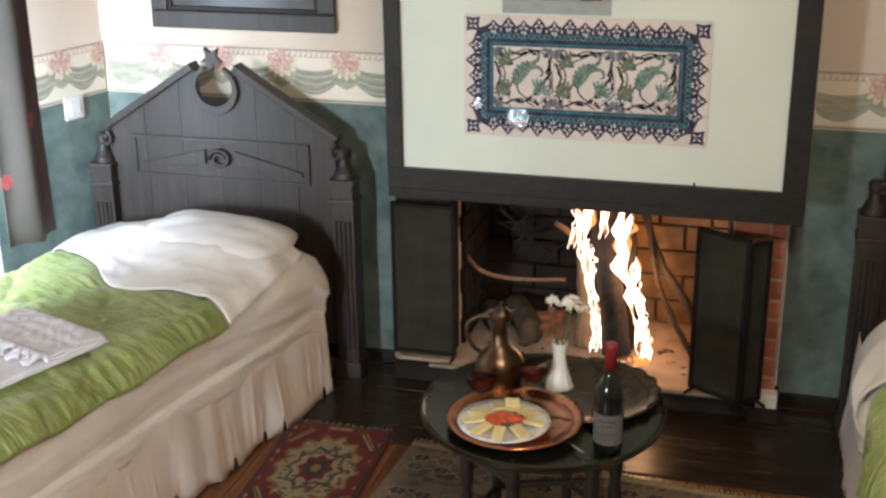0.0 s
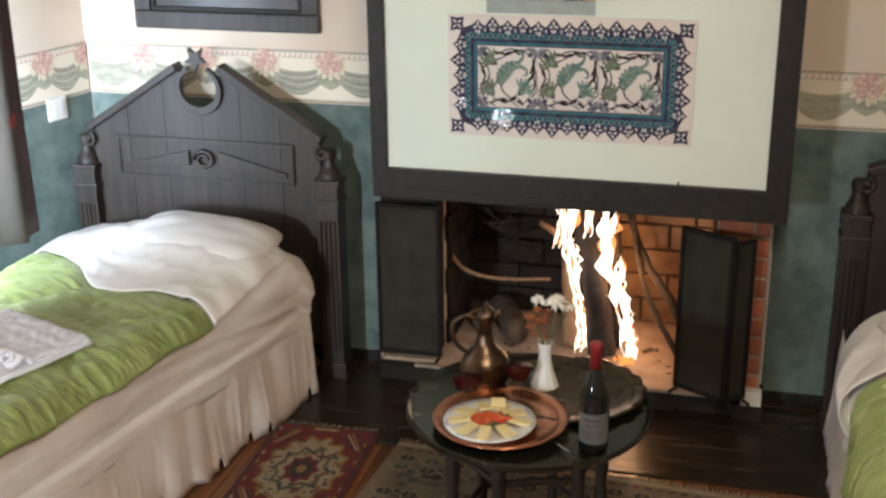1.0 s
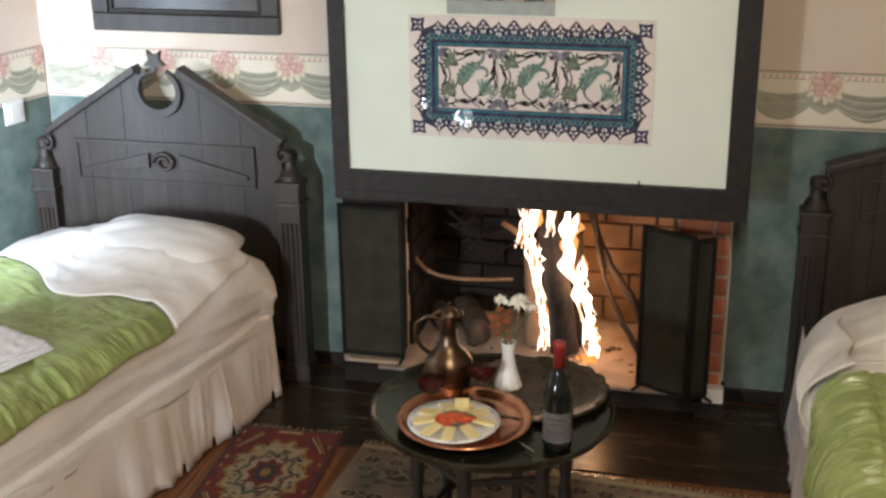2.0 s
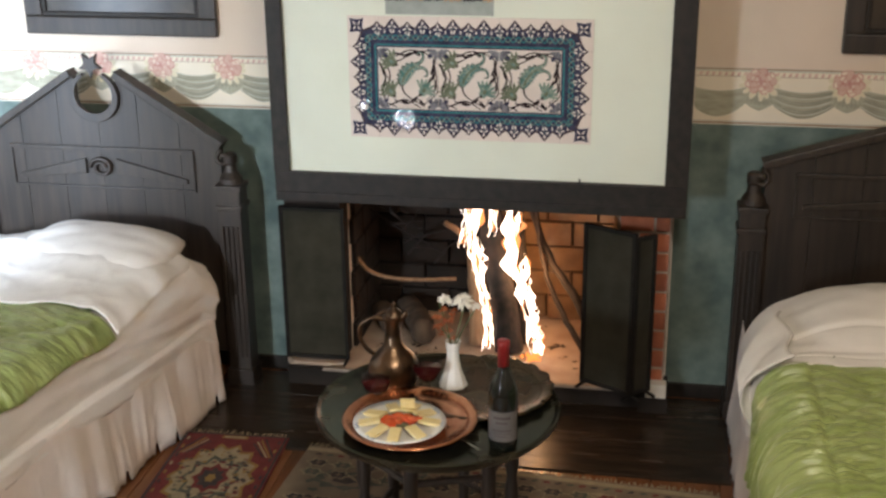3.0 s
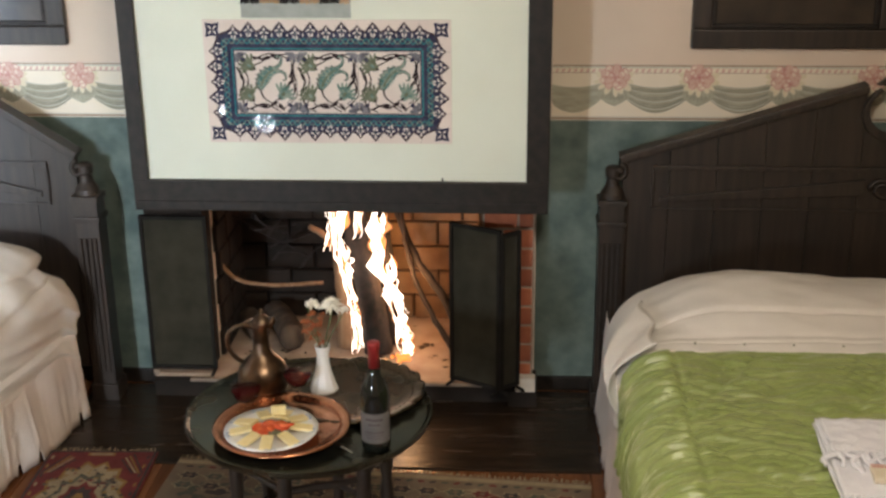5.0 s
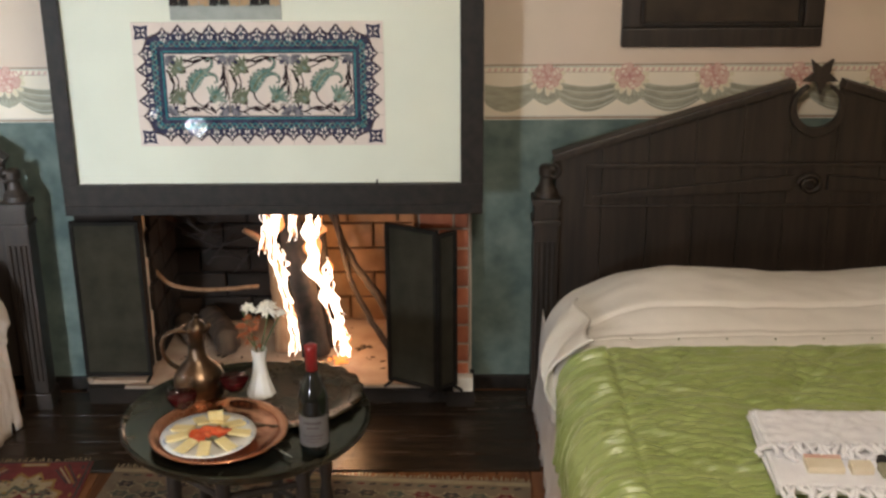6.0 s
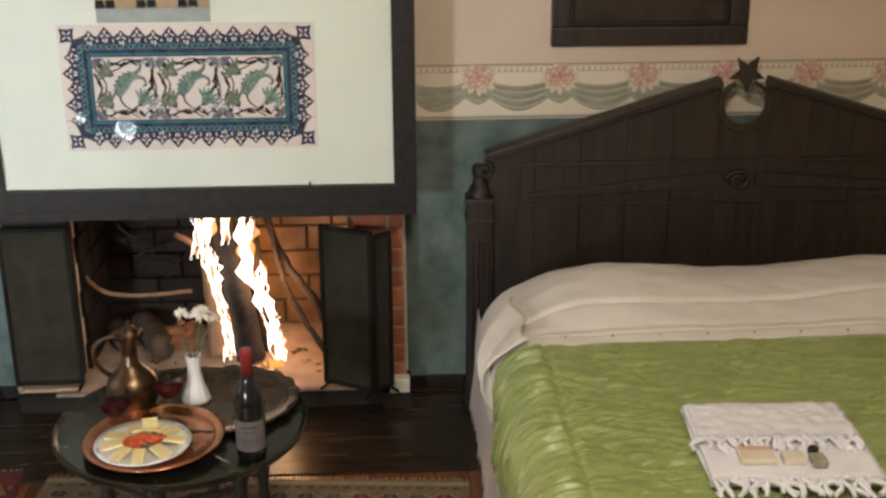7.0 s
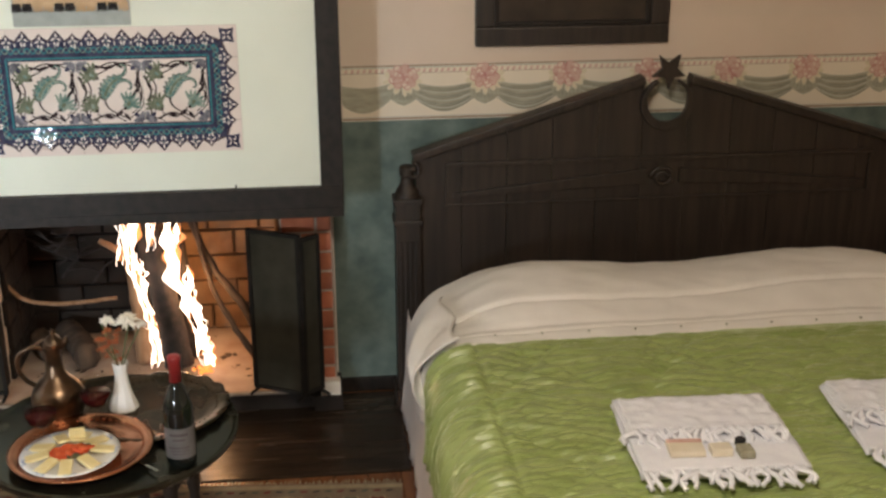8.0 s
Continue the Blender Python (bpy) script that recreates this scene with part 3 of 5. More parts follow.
# ---------------------------------------------------------------- tile panel on the hood
PX0, PX1, PZ0, PZ1 = -1.013, -0.218, 1.041, 1.443
PW, PH = PX1 - PX0, PZ1 - PZ0
panel = thing("tile_panel", PX0, HY - 0.001, PZ0, "glazed tile panel of blue border and green saz leaves", "tile panel")
cu, cv = PW / 8, PH / 4
for i, (a0, a1) in enumerate(((0, 1), (1, 3), (3, 5), (5, 7), (7, 8))):
    for j, (b0, b1) in enumerate(((0, 1), (1, 3), (3, 4))):
        part("tile", B((a0 * cu + 0.0006, a1 * cu - 0.0006, -0.008, 0.0, b0 * cv + 0.0006, b1 * cv - 0.0006), bevel=0.0012), M_TILE, panel)
on_tile = lambda a, b, h: (a, -0.0085 - h, b)


def border_run(length, place, rise=0.0):
    """Navy crenellated border with white trefoils, along the edge b = 0."""
    n = round((length - 0.10) / 0.05)
    step = (length - 0.10) / n
    sh = []
    outline = [(0.062, 0.080)]
    for k in range(n + 1):
        c = 0.05 + k * step
        peak = 0.006 if k % 2 == 0 else 0.016
        if k:
            outline.append((c - step / 2, 0.036))
        outline += [(c - 0.012, peak + 0.013), (c, peak), (c + 0.012, peak + 0.013)] if 0 < k < n else [(c, 0.045)]
    outline.append((length - 0.062, 0.080))
    sh.append((M_OUTLINE, 1, outline))
    sh.append((M_NAVY, 2, [(a, b + (0.006 if b < 0.07 else 0.0)) for a, b in outline]))
    wave = lambda s_: [(0.064 + k * 0.0083, 0.068 + s_ * (0.0062 if k % 4 in (1, 2) else -0.0062)) for k in range(int((length - 0.128) / 0.0083) + 1)]
    sh.append((M_TURQ, 4, ribbon(wave(1), 0.0048, n=3)))
    sh.append((M_LEAF, 5, ribbon(wave(-1), 0.0030, n=3)))
    sh.append((M_TURQ, 3, [(0.091, 0.089), (length - 0.091, 0.089), (length - 0.097, 0.095), (0.097, 0.095)]))
    sh.append((M_NAVY, 2, [(0.0795, 0.0795), (length - 0.0795, 0.0795), (length - 0.099, 0.0995), (0.099, 0.0995)]))
    for k in range(1, n):
        c = 0.05 + k * step
        up = 0.022 if k % 2 == 0 else 0.030
        sh.append((M_TILE, 3, ell(c, up, 0.0034, 0.0068, 0, 8)))
        for d in (-1, 1):
            sh.append((M_TILE, 3, ell(c + d * 0.0088, up + 0.0115, 0.0070, 0.0030, d * 0.5, 8)))
            sh.append((M_TILE, 3, ell(c + d * 0.0045, up + 0.026, 0.0030, 0.0075, d * 0.25, 8)))
        sh.append((M_TILE, 3, ell(c + step / 2, 0.049, 0.0024, 0.0060, 0, 8)))
        sh.append((M_LEAF, 3, ell(c, up + 0.0135, 0.0022, 0.0022, 0, 6)))
    return [(m, l + rise, [place(a, b) for a, b in o]) for m, l, o in sh]


runs = border_run(PW, lambda a, b: (a, b)) + border_run(PW, lambda a, b: (a, PH - b), 0.1) + border_run(PH, lambda a, b: (b, a), 0.45) + border_run(PH, lambda a, b: (PW - b, a), 0.55)
for ca, cb in ((0.032, 0.032), (PW - 0.032, 0.032), (0.032, PH - 0.032), (PW - 0.032, PH - 0.032)):
    sq = []
    for k in range(4):
        t = math.pi / 4 + k * math.pi / 2
        sq += [(ca + 0.033 * math.cos(t), cb + 0.033 * math.sin(t)), (ca + 0.019 * math.cos(t + math.pi / 4), cb + 0.019 * math.sin(t + math.pi / 4))]
    runs.append((M_NAVY, 1, sq))
    for k in range(4):
        t = math.pi / 4 + k * math.pi / 2
        runs.append((M_TILE, 3, ell(ca + 0.011 * math.cos(t), cb + 0.011 * math.sin(t), 0.0075, 0.0028, t, 8)))
printed("painted_border", runs, on_tile, panel, "navy and turquoise painted border")


def palmette(sh, x, y, rot, size, mat):
    for k in range(-3, 4):
        t = rot + k * 0.36
        sh.append((mat, 4, ell(x + size * 0.62 * math.cos(t), y + size * 0.62 * math.sin(t), size * 0.50, size * 0.12, t, 10)))
    sh.append((mat, 4, ell(x, y, size * 0.34, size * 0.34)))
    sh.append((M_OLIVE if mat is M_LEAF else M_LEAF, 5, ell(x + size * 0.18 * math.cos(rot), y + size * 0.18 * math.sin(rot), size * 0.2, size * 0.13, rot)))
    sh.append((M_STEM, 5, ell(x - size * 0.30 * math.cos(rot), y - size * 0.30 * math.sin(rot), size * 0.13, size * 0.10, rot)))


flower = []
for pts, w in ((((0.005, 0.15), (0.025, 0.105), (0.012, 0.06), (0.03, 0.012)), 0.006), (((0.03, 0.035), (0.05, 0.075), (0.03, 0.105)), 0.003), (((0.08, 0.09), (0.082, 0.062), (0.10, 0.04), (0.15, 0.012)), 0.005),
               (((0.04, 0.012), (0.09, 0.03), (0.14, 0.005)), 0.005), (((0.055, 0.182), (0.10, 0.175), (0.13, 0.188), (0.165, 0.19)), 0.006), (((0.185, 0.16), (0.188, 0.12), (0.17, 0.09), (0.15, 0.075)), 0.006),
               (((0.05, 0.15), (0.085, 0.165), (0.12, 0.185)), 0.004), (((0.19, 0.09), (0.185, 0.055), (0.16, 0.03)), 0.003), (((0.188, 0.14), (0.195, 0.10), (0.19, 0.06)), 0.004)):
    flower.append((M_STEM, 3, ribbon(pts, w * 1.35, w * 0.7)))
for x, y, t in ((0.018, 0.12, 1.9), (0.02, 0.078, 0.6), (0.10, 0.178, 0.4), (0.13, 0.182, 2.6), (0.182, 0.128, 4.2), (0.12, 0.03, 0.5), (0.145, 0.02, 2.2), (0.178, 0.10, 0.7), (0.09, 0.022, 2.8)):
    flower.append((M_STEM, 3, ell(x, y, 0.016, 0.0052, t, 8)))
spine = bend([(0.078, 0.078, 0), (0.088, 0.104, 0), (0.108, 0.130, 0), (0.136, 0.146, 0)], 8)
left, right = [], []
for k, q in enumerate(spine):
    d = (spine[min(k + 1, 24)] - spine[max(k - 1, 0)]).normalized()
    w = (0.004 + 0.021 * math.sin(math.pi * min(1.0, (k + 1) / 25)) ** 0.8) * (1.0 if k % 3 else 0.66)
    left.append((q.x - d.y * w, q.y + d.x * w)), right.append((q.x + 0.8 * d.y * w, q.y - 0.8 * d.x * w))
flower.append((M_STEM, 3, [(x + 0.002 * (x - 0.107) / 0.02, y + 0.002 * (y - 0.115) / 0.03) for x, y in left + right[::-1]]))
flower.append((M_LEAF, 4, left + right[::-1]))
flower.append((M_OLIVE, 5, ribbon([(q.x, q.y) for q in spine[3:22:3]], 0.006, 0.003)))
for k in range(4, 22, 3):
    for e in (-1, 1):
        flower.append((M_TURQ, 6, ell(spine[k].x - 0.008 * e, spine[k].y + 0.006 * e, 0.0028, 0.0024, 0, 6)))
for pts in (((0.130, 0.146), (0.146, 0.158), (0.151, 0.176), (0.139, 0.186), (0.131, 0.178)), ((0.124, 0.132), (0.146, 0.136), (0.162, 0.126), (0.163, 0.110), (0.152, 0.108))):
    flower.append((M_STEM, 3, ribbon(pts, 0.013, 0.004)))
    flower.append((M_LEAF, 4, ribbon(pts, 0.010, 0.002)))
for pts, w in ((((0.005, 0.175), (0.040, 0.110), (0.020, 0.030), (0.060, 0.004)), 0.005), (((0.196, 0.178), (0.180, 0.120), (0.198, 0.060), (0.150, 0.012)), 0.005), (((0.060, 0.172), (0.110, 0.192), (0.170, 0.178), (0.194, 0.150)), 0.005), (((0.052, 0.030), (0.095, 0.016), (0.120, 0.036), (0.140, 0.050)), 0.004)):
    flower.append((M_STEM, 2, ribbon(pts, w, 0.7 * w)))
palmette(flower, 0.052, 0.150, 2.6, 0.041, M_OLIVE)
palmette(flower, 0.046, 0.050, 2.2, 0.041, M_OLIVE)
palmette(flower, 0.148, 0.056, 0.9, 0.041, M_LEAF)
for ca, cb, t in ((0.004, 0.004, 0.78), (0.196, 0.004, 2.36), (0.004, 0.196, -0.78), (0.196, 0.196, -2.36)):
    for k in (-1, 0, 1):
        flower.append((M_LILAC, 2 + (k == 0), ell(ca + 0.018 * math.cos(t + 0.7 * k), cb + 0.018 * math.sin(t + 0.7 * k), 0.015, 0.009, t + 0.7 * k)))
    flower.append((M_NAVY, 4, ell(ca + 0.032 * math.cos(t), cb + 0.032 * math.sin(t), 0.008, 0.006, t)))
flower = [(m, l, [(min(max(a, 0.001), 0.199), min(max(b, 0.001), 0.197)) for a, b in o]) for m, l, o in flower]
for k in range(3):
    printed("painted_flower", flower, lambda a, b, h: (cu + 2 * cu * k + a * cu / 0.1, -0.0085 - h, cv + b * cv / 0.1), panel, "painted saz leaf and palmettes")

hanging = thing("wall_hanging", -0.71, HY - 0.012, 1.50, "small woven hanging with black and tan tassels", "wall hanging")
part("woven_cloth", B((-0.168, 0.168, -0.008, 0.004, 0.01, 0.42), bevel=0.002), M_TASSELT, hanging)
part("lace_backing", sheet(24, 6, lambda u, v: (-0.175 + 0.35 * u, 0.008 + 0.0005 * nz(u * 9, v * 3), -0.052 + 0.47 * v), thick=0.0012), M_KILIM, hanging, "pale grey lace backing")
for k in range(11):
    xx = -0.158 + 0.0316 * k
    dark = (k // 2) % 2 == 0
    bm = bmesh.new()
    for j in range(5):
        tube([(xx + 0.005 * (j - 2), -0.006, 0.02), (xx + 0.0062 * (j - 2), -0.008, -0.005 - 0.006 * nz(k, j, 3.3))], [0.004, 0.0025], 5, bm)
    part("tassel", bm, M_TASSELB if dark else M_TASSELT, hanging)


# ---------------------------------------------------------------- fire screens
def fire_screen(x, y, rz, w, h, label):
    t = thing("fire_screen", x, y, 0.099, label, "fire screen", "screens beside the fire", rz)
    part("screen_frame", B((0, 0.014, -0.009, 0.009, 0.012, h), (w - 0.014, w, -0.009, 0.009, 0.012, h), (0.014, w - 0.014, -0.009, 0.009, h - 0.014, h), (0.014, w - 0.014, -0.009, 0.009, 0.012, 0.026), bevel=0.002), M_IRON, t)
    part("mesh_panel", B((0.014, w - 0.014, -0.002, 0.002, 0.026, h - 0.014)), M_MESH, t, "fine dark wire mesh")
    part("foot", tube([(0.01, 0.02, 0.006), (0.01, -0.045, 0.006)], 0.006, 8), M_IRON, t)
    part("foot", tube([(w - 0.01, 0.02, 0.006), (w - 0.01, -0.045, 0.006)], 0.006, 8), M_IRON, t)
    return t


fire_screen(-1.355, 4.045, 0, 0.245, 0.61, "black iron fire screen beside the sooty brick pier")
fire_screen(-0.238, 4.005, -28, 0.205, 0.615, "black iron mesh fire screen standing ajar on the hearth")
fire_screen(-0.060, 3.912, 38, 0.085, 0.600, "narrow folded leaf of black iron fire screen")
knob = tagged(obj("pebble", lathe([(0.008, 0), (0.014, 0.004), (0.015, 0.012), (0.009, 0.018)], 14), M_MORTAR, True), "small pale stone at the foot of the screen", "stone")
knob.location = (-1.335, 4.02, 0.095)


# ---------------------------------------------------------------- fire, logs and branches
def crooked(points, r0, r1, seed, segs=9, knots=6):
    pts = bend(points, knots)
    n = len(pts)
    out = [p + Vector((0.006 * nz(k * 0.7, seed), 0.006 * nz(seed, k * 0.7), 0)) for k, p in enumerate(pts)]
    return tube(out, [r0 + (r1 - r0) * k / (n - 1) + 0.12 * r0 * nz(k * 0.9, seed, 5) for k in range(n)], segs)


def stick(name, pts, r0, r1, mat, seed, label, cat="firewood"):
    return tagged(obj(name, crooked(pts, r0, r1, seed), mat, True), label, cat, "wood in the fireplace")


stick("log", [(-0.53, 4.24, 0.10), (-0.56, 4.28, 0.30), (-0.61, 4.34, 0.52), (-0.64, 4.40, 0.72)], 0.056, 0.044, M_CHAR, 1, "charred log leaning upright in the flames")
stick("log", [(-0.47, 4.33, 0.10), (-0.50, 4.36, 0.32), (-0.53, 4.42, 0.60)], 0.036, 0.03, M_CHAR, 2, "charred split log leaning behind the flames")
stick("log", [(-0.655, 4.29, 0.10), (-0.66, 4.31, 0.28), (-0.675, 4.34, 0.48)], 0.040, 0.036, M_LOG, 3, "pale split log standing beside the flames")
stick("log", [(-0.98, 4.50, 0.15), (-0.90, 4.34, 0.155), (-0.86, 4.22, 0.16)], 0.052, 0.05, M_BARK, 4, "thick log lying on the hearth")
stick("log", [(-1.08, 4.46, 0.14), (-1.00, 4.30, 0.145)], 0.045, 0.04, M_BARK, 5, "dark log lying on the hearth")
stick("branch", [(-1.12, 4.24, 0.45), (-1.075, 4.24, 0.40), (-1.01, 4.25, 0.372), (-0.90, 4.26, 0.362), (-0.74, 4.28, 0.368)], 0.009, 0.007, M_LOG, 6, "bent bare branch lying across the firebox", "branch")
stick("branch", [(-0.19, 4.22, 0.14), (-0.28, 4.30, 0.30), (-0.40, 4.40, 0.44), (-0.50, 4.46, 0.68)], 0.020, 0.012, M_CHAR, 7, "dark crooked branch leaning in the firebox", "branch")
stick("branch", [(-0.22, 4.18, 0.11), (-0.33, 4.30, 0.24), (-0.41, 4.36, 0.40), (-0.45, 4.40, 0.62)], 0.013, 0.008, M_CHAR, 8, "thin dark branch leaning in the firebox", "branch")
stick("branch", [(-0.17, 4.24, 0.30), (-0.24, 4.30, 0.40), (-0.20, 4.36, 0.54)], 0.009, 0.005, M_CHAR, 9, "forked twig beside the firebox wall", "branch")
stick("branch", [(-0.66, 4.36, 0.40), (-0.72, 4.30, 0.54), (-0.78, 4.26, 0.60)], 0.016, 0.010, M_LOG, 10, "short branch sticking out of the fire", "branch")
for k in range(14):
    r = random.Random(k + 40)
    x, z, a, ln = r.uniform(-1.05, -0.78), r.uniform(0.40, 0.68), r.uniform(-0.9, 1.2), r.uniform(0.05, 0.13)
    dx, dz, bow = ln * math.cos(a), ln * math.sin(a), r.uniform(-0.02, 0.03)
    stick("twig", [(x - dx, 4.44, z - dz), (x, 4.46, z + bow), (x + dx, 4.50, z + dz)], 0.005, 0.0025, M_CHAR, k + 20, "dry twig in a sooty heap", "twig")


def flame(pts, widths, seed, ragged=0.5):
    """One tongue of fire: a flattened, wavering spindle."""
    pts = bend(pts, 14)
    n = len(pts)
    bm = bmesh.new()
    rings = []
    for k, p in enumerate(pts):
        u = k / (n - 1) * (len(widths) - 1)
        i = min(int(u), len(widths) - 2)
        w = widths[i] + (widths[i + 1] - widths[i]) * (u - i)
        w = max(0.0008, 0.62 * w * (0.60 + 1.7 * nz(k * 0.16, seed, 1.7) + 0.7 * ragged * nz(k * 0.42, seed, 2.7)))
        dx = 0.016 * nz(k * 0.17, seed, 9.1) + 0.003 * nz(k * 0.5, seed, 4.1)
        rings.append([bm.verts.new((p.x + dx + w * math.cos(t), p.y + 0.5 * w * math.sin(t), p.z)) for t in (2 * math.pi * j / 10 for j in range(10))])
    for a, b in zip(rings, rings[1:]):
        for j in range(10):
            bm.faces.new((a[j], a[(j + 1) % 10], b[(j + 1) % 10], b[j]))
    bm.faces.new(rings[0][::-1]), bm.faces.new(rings[-1])
    return bm


fire = thing("fire", -0.55, 4.25, 0.096, "bright orange and white flames rising from the logs", "fire")
F = lambda x, y, z: (x + 0.55, y - 4.25, z - 0.096)
for pts, ws, sd in ((((-0.425, 4.20, 0.11), (-0.46, 4.21, 0.30), (-0.52, 4.24, 0.46), (-0.535, 4.28, 0.60), (-0.55, 4.30, 0.74)), (0.012, 0.046, 0.052, 0.036, 0.034), 1),
                    (((-0.60, 4.22, 0.12), (-0.62, 4.24, 0.28), (-0.66, 4.27, 0.44), (-0.69, 4.29, 0.58)), (0.006, 0.018, 0.020, 0.004), 2),
                    (((-0.66, 4.24, 0.42), (-0.675, 4.26, 0.54), (-0.66, 4.28, 0.66), (-0.64, 4.30, 0.80)), (0.008, 0.036, 0.046, 0.050), 3),
                    (((-0.60, 4.24, 0.56), (-0.59, 4.26, 0.66), (-0.57, 4.28, 0.80)), (0.004, 0.014, 0.018), 4),
                    (((-0.41, 4.20, 0.10), (-0.415, 4.20, 0.16), (-0.42, 4.21, 0.22)), (0.020, 0.022, 0.003), 5),
                    (((-0.50, 4.22, 0.34), (-0.47, 4.22, 0.42), (-0.475, 4.23, 0.48)), (0.010, 0.022, 0.003), 6),
                    (((-0.615, 4.20, 0.11), (-0.605, 4.20, 0.19), (-0.615, 4.21, 0.27)), (0.008, 0.010, 0.002), 7),
                    (((-0.72, 4.26, 0.50), (-0.70, 4.27, 0.58), (-0.705, 4.28, 0.66)), (0.004, 0.012, 0.002), 8)):
    for q in range(3):
        part("flame_tongue", flame([F(x + 0.011 * (q - 1), y + 0.006 * q, z + 0.02 * (q == 1)) for x, y, z in pts], [w * (0.50, 0.38, 0.34)[q] for w in ws], sd + 11 * q), M_FLAME, fire, smooth=True)
    part("flame_tongue", flame([F(x + 0.004, y + 0.034, z + 0.008) for x, y, z in pts], [0.85 * w + 0.002 for w in ws], sd + 11, 0.2), M_FLAMEEDGE, fire, "orange outer flame", smooth=True)
lick = random.Random(21)
for k in range(22):     # small licks along the two streams of fire
    u = lick.random()
    x0, y0, z0 = (-0.425 - 0.125 * u, 4.20 + 0.09 * u, 0.14 + 0.56 * u) if k % 2 else (-0.60 - 0.07 * u, 4.215 + 0.07 * u, 0.13 + 0.56 * u)
    x0 += lick.uniform(-0.018, 0.024)
    h, lean = lick.uniform(0.06, 0.17), lick.uniform(-0.045, 0.010)
    part("flame_tongue", flame([F(x0, y0 - 0.01, z0), F(x0 + 0.6 * lean + 0.006, y0 - 0.005, z0 + 0.5 * h), F(x0 + lean, y0, z0 + h)], (0.003, 0.014, 0.001), 60 + k, 0.2), M_FLAME if k % 3 else M_FLAMEEDGE, fire, smooth=True)
emb = bmesh.new()
for k in range(10):
    r = random.Random(k)
    bmesh.ops.create_icosphere(emb, subdivisions=1, radius=r.uniform(0.006, 0.014), matrix=Matrix.Translation(F(-0.44 + r.gauss(0, 0.035), 4.20 + r.gauss(0, 0.02), 0.101)))
part("embers", emb, M_EMBER, fire, "glowing embers")
ash = bmesh.new()
for k in range(70):
    r = random.Random(k + 500)
    bmesh.ops.create_icosphere(ash, subdivisions=1, radius=r.uniform(0.003, 0.011), matrix=Matrix.Translation((r.uniform(-1.05, -0.2), r.uniform(4.10, 4.5), 0.097)) @ Matrix.Rotation(r.uniform(0, 3.1), 4, "Z") @ Matrix.Diagonal((1.6, 0.7, 0.3, 1)))
tagged(obj("ash", ash, M_BARK), "scattered charcoal and ash on the hearth", "ash", kind="stuff")


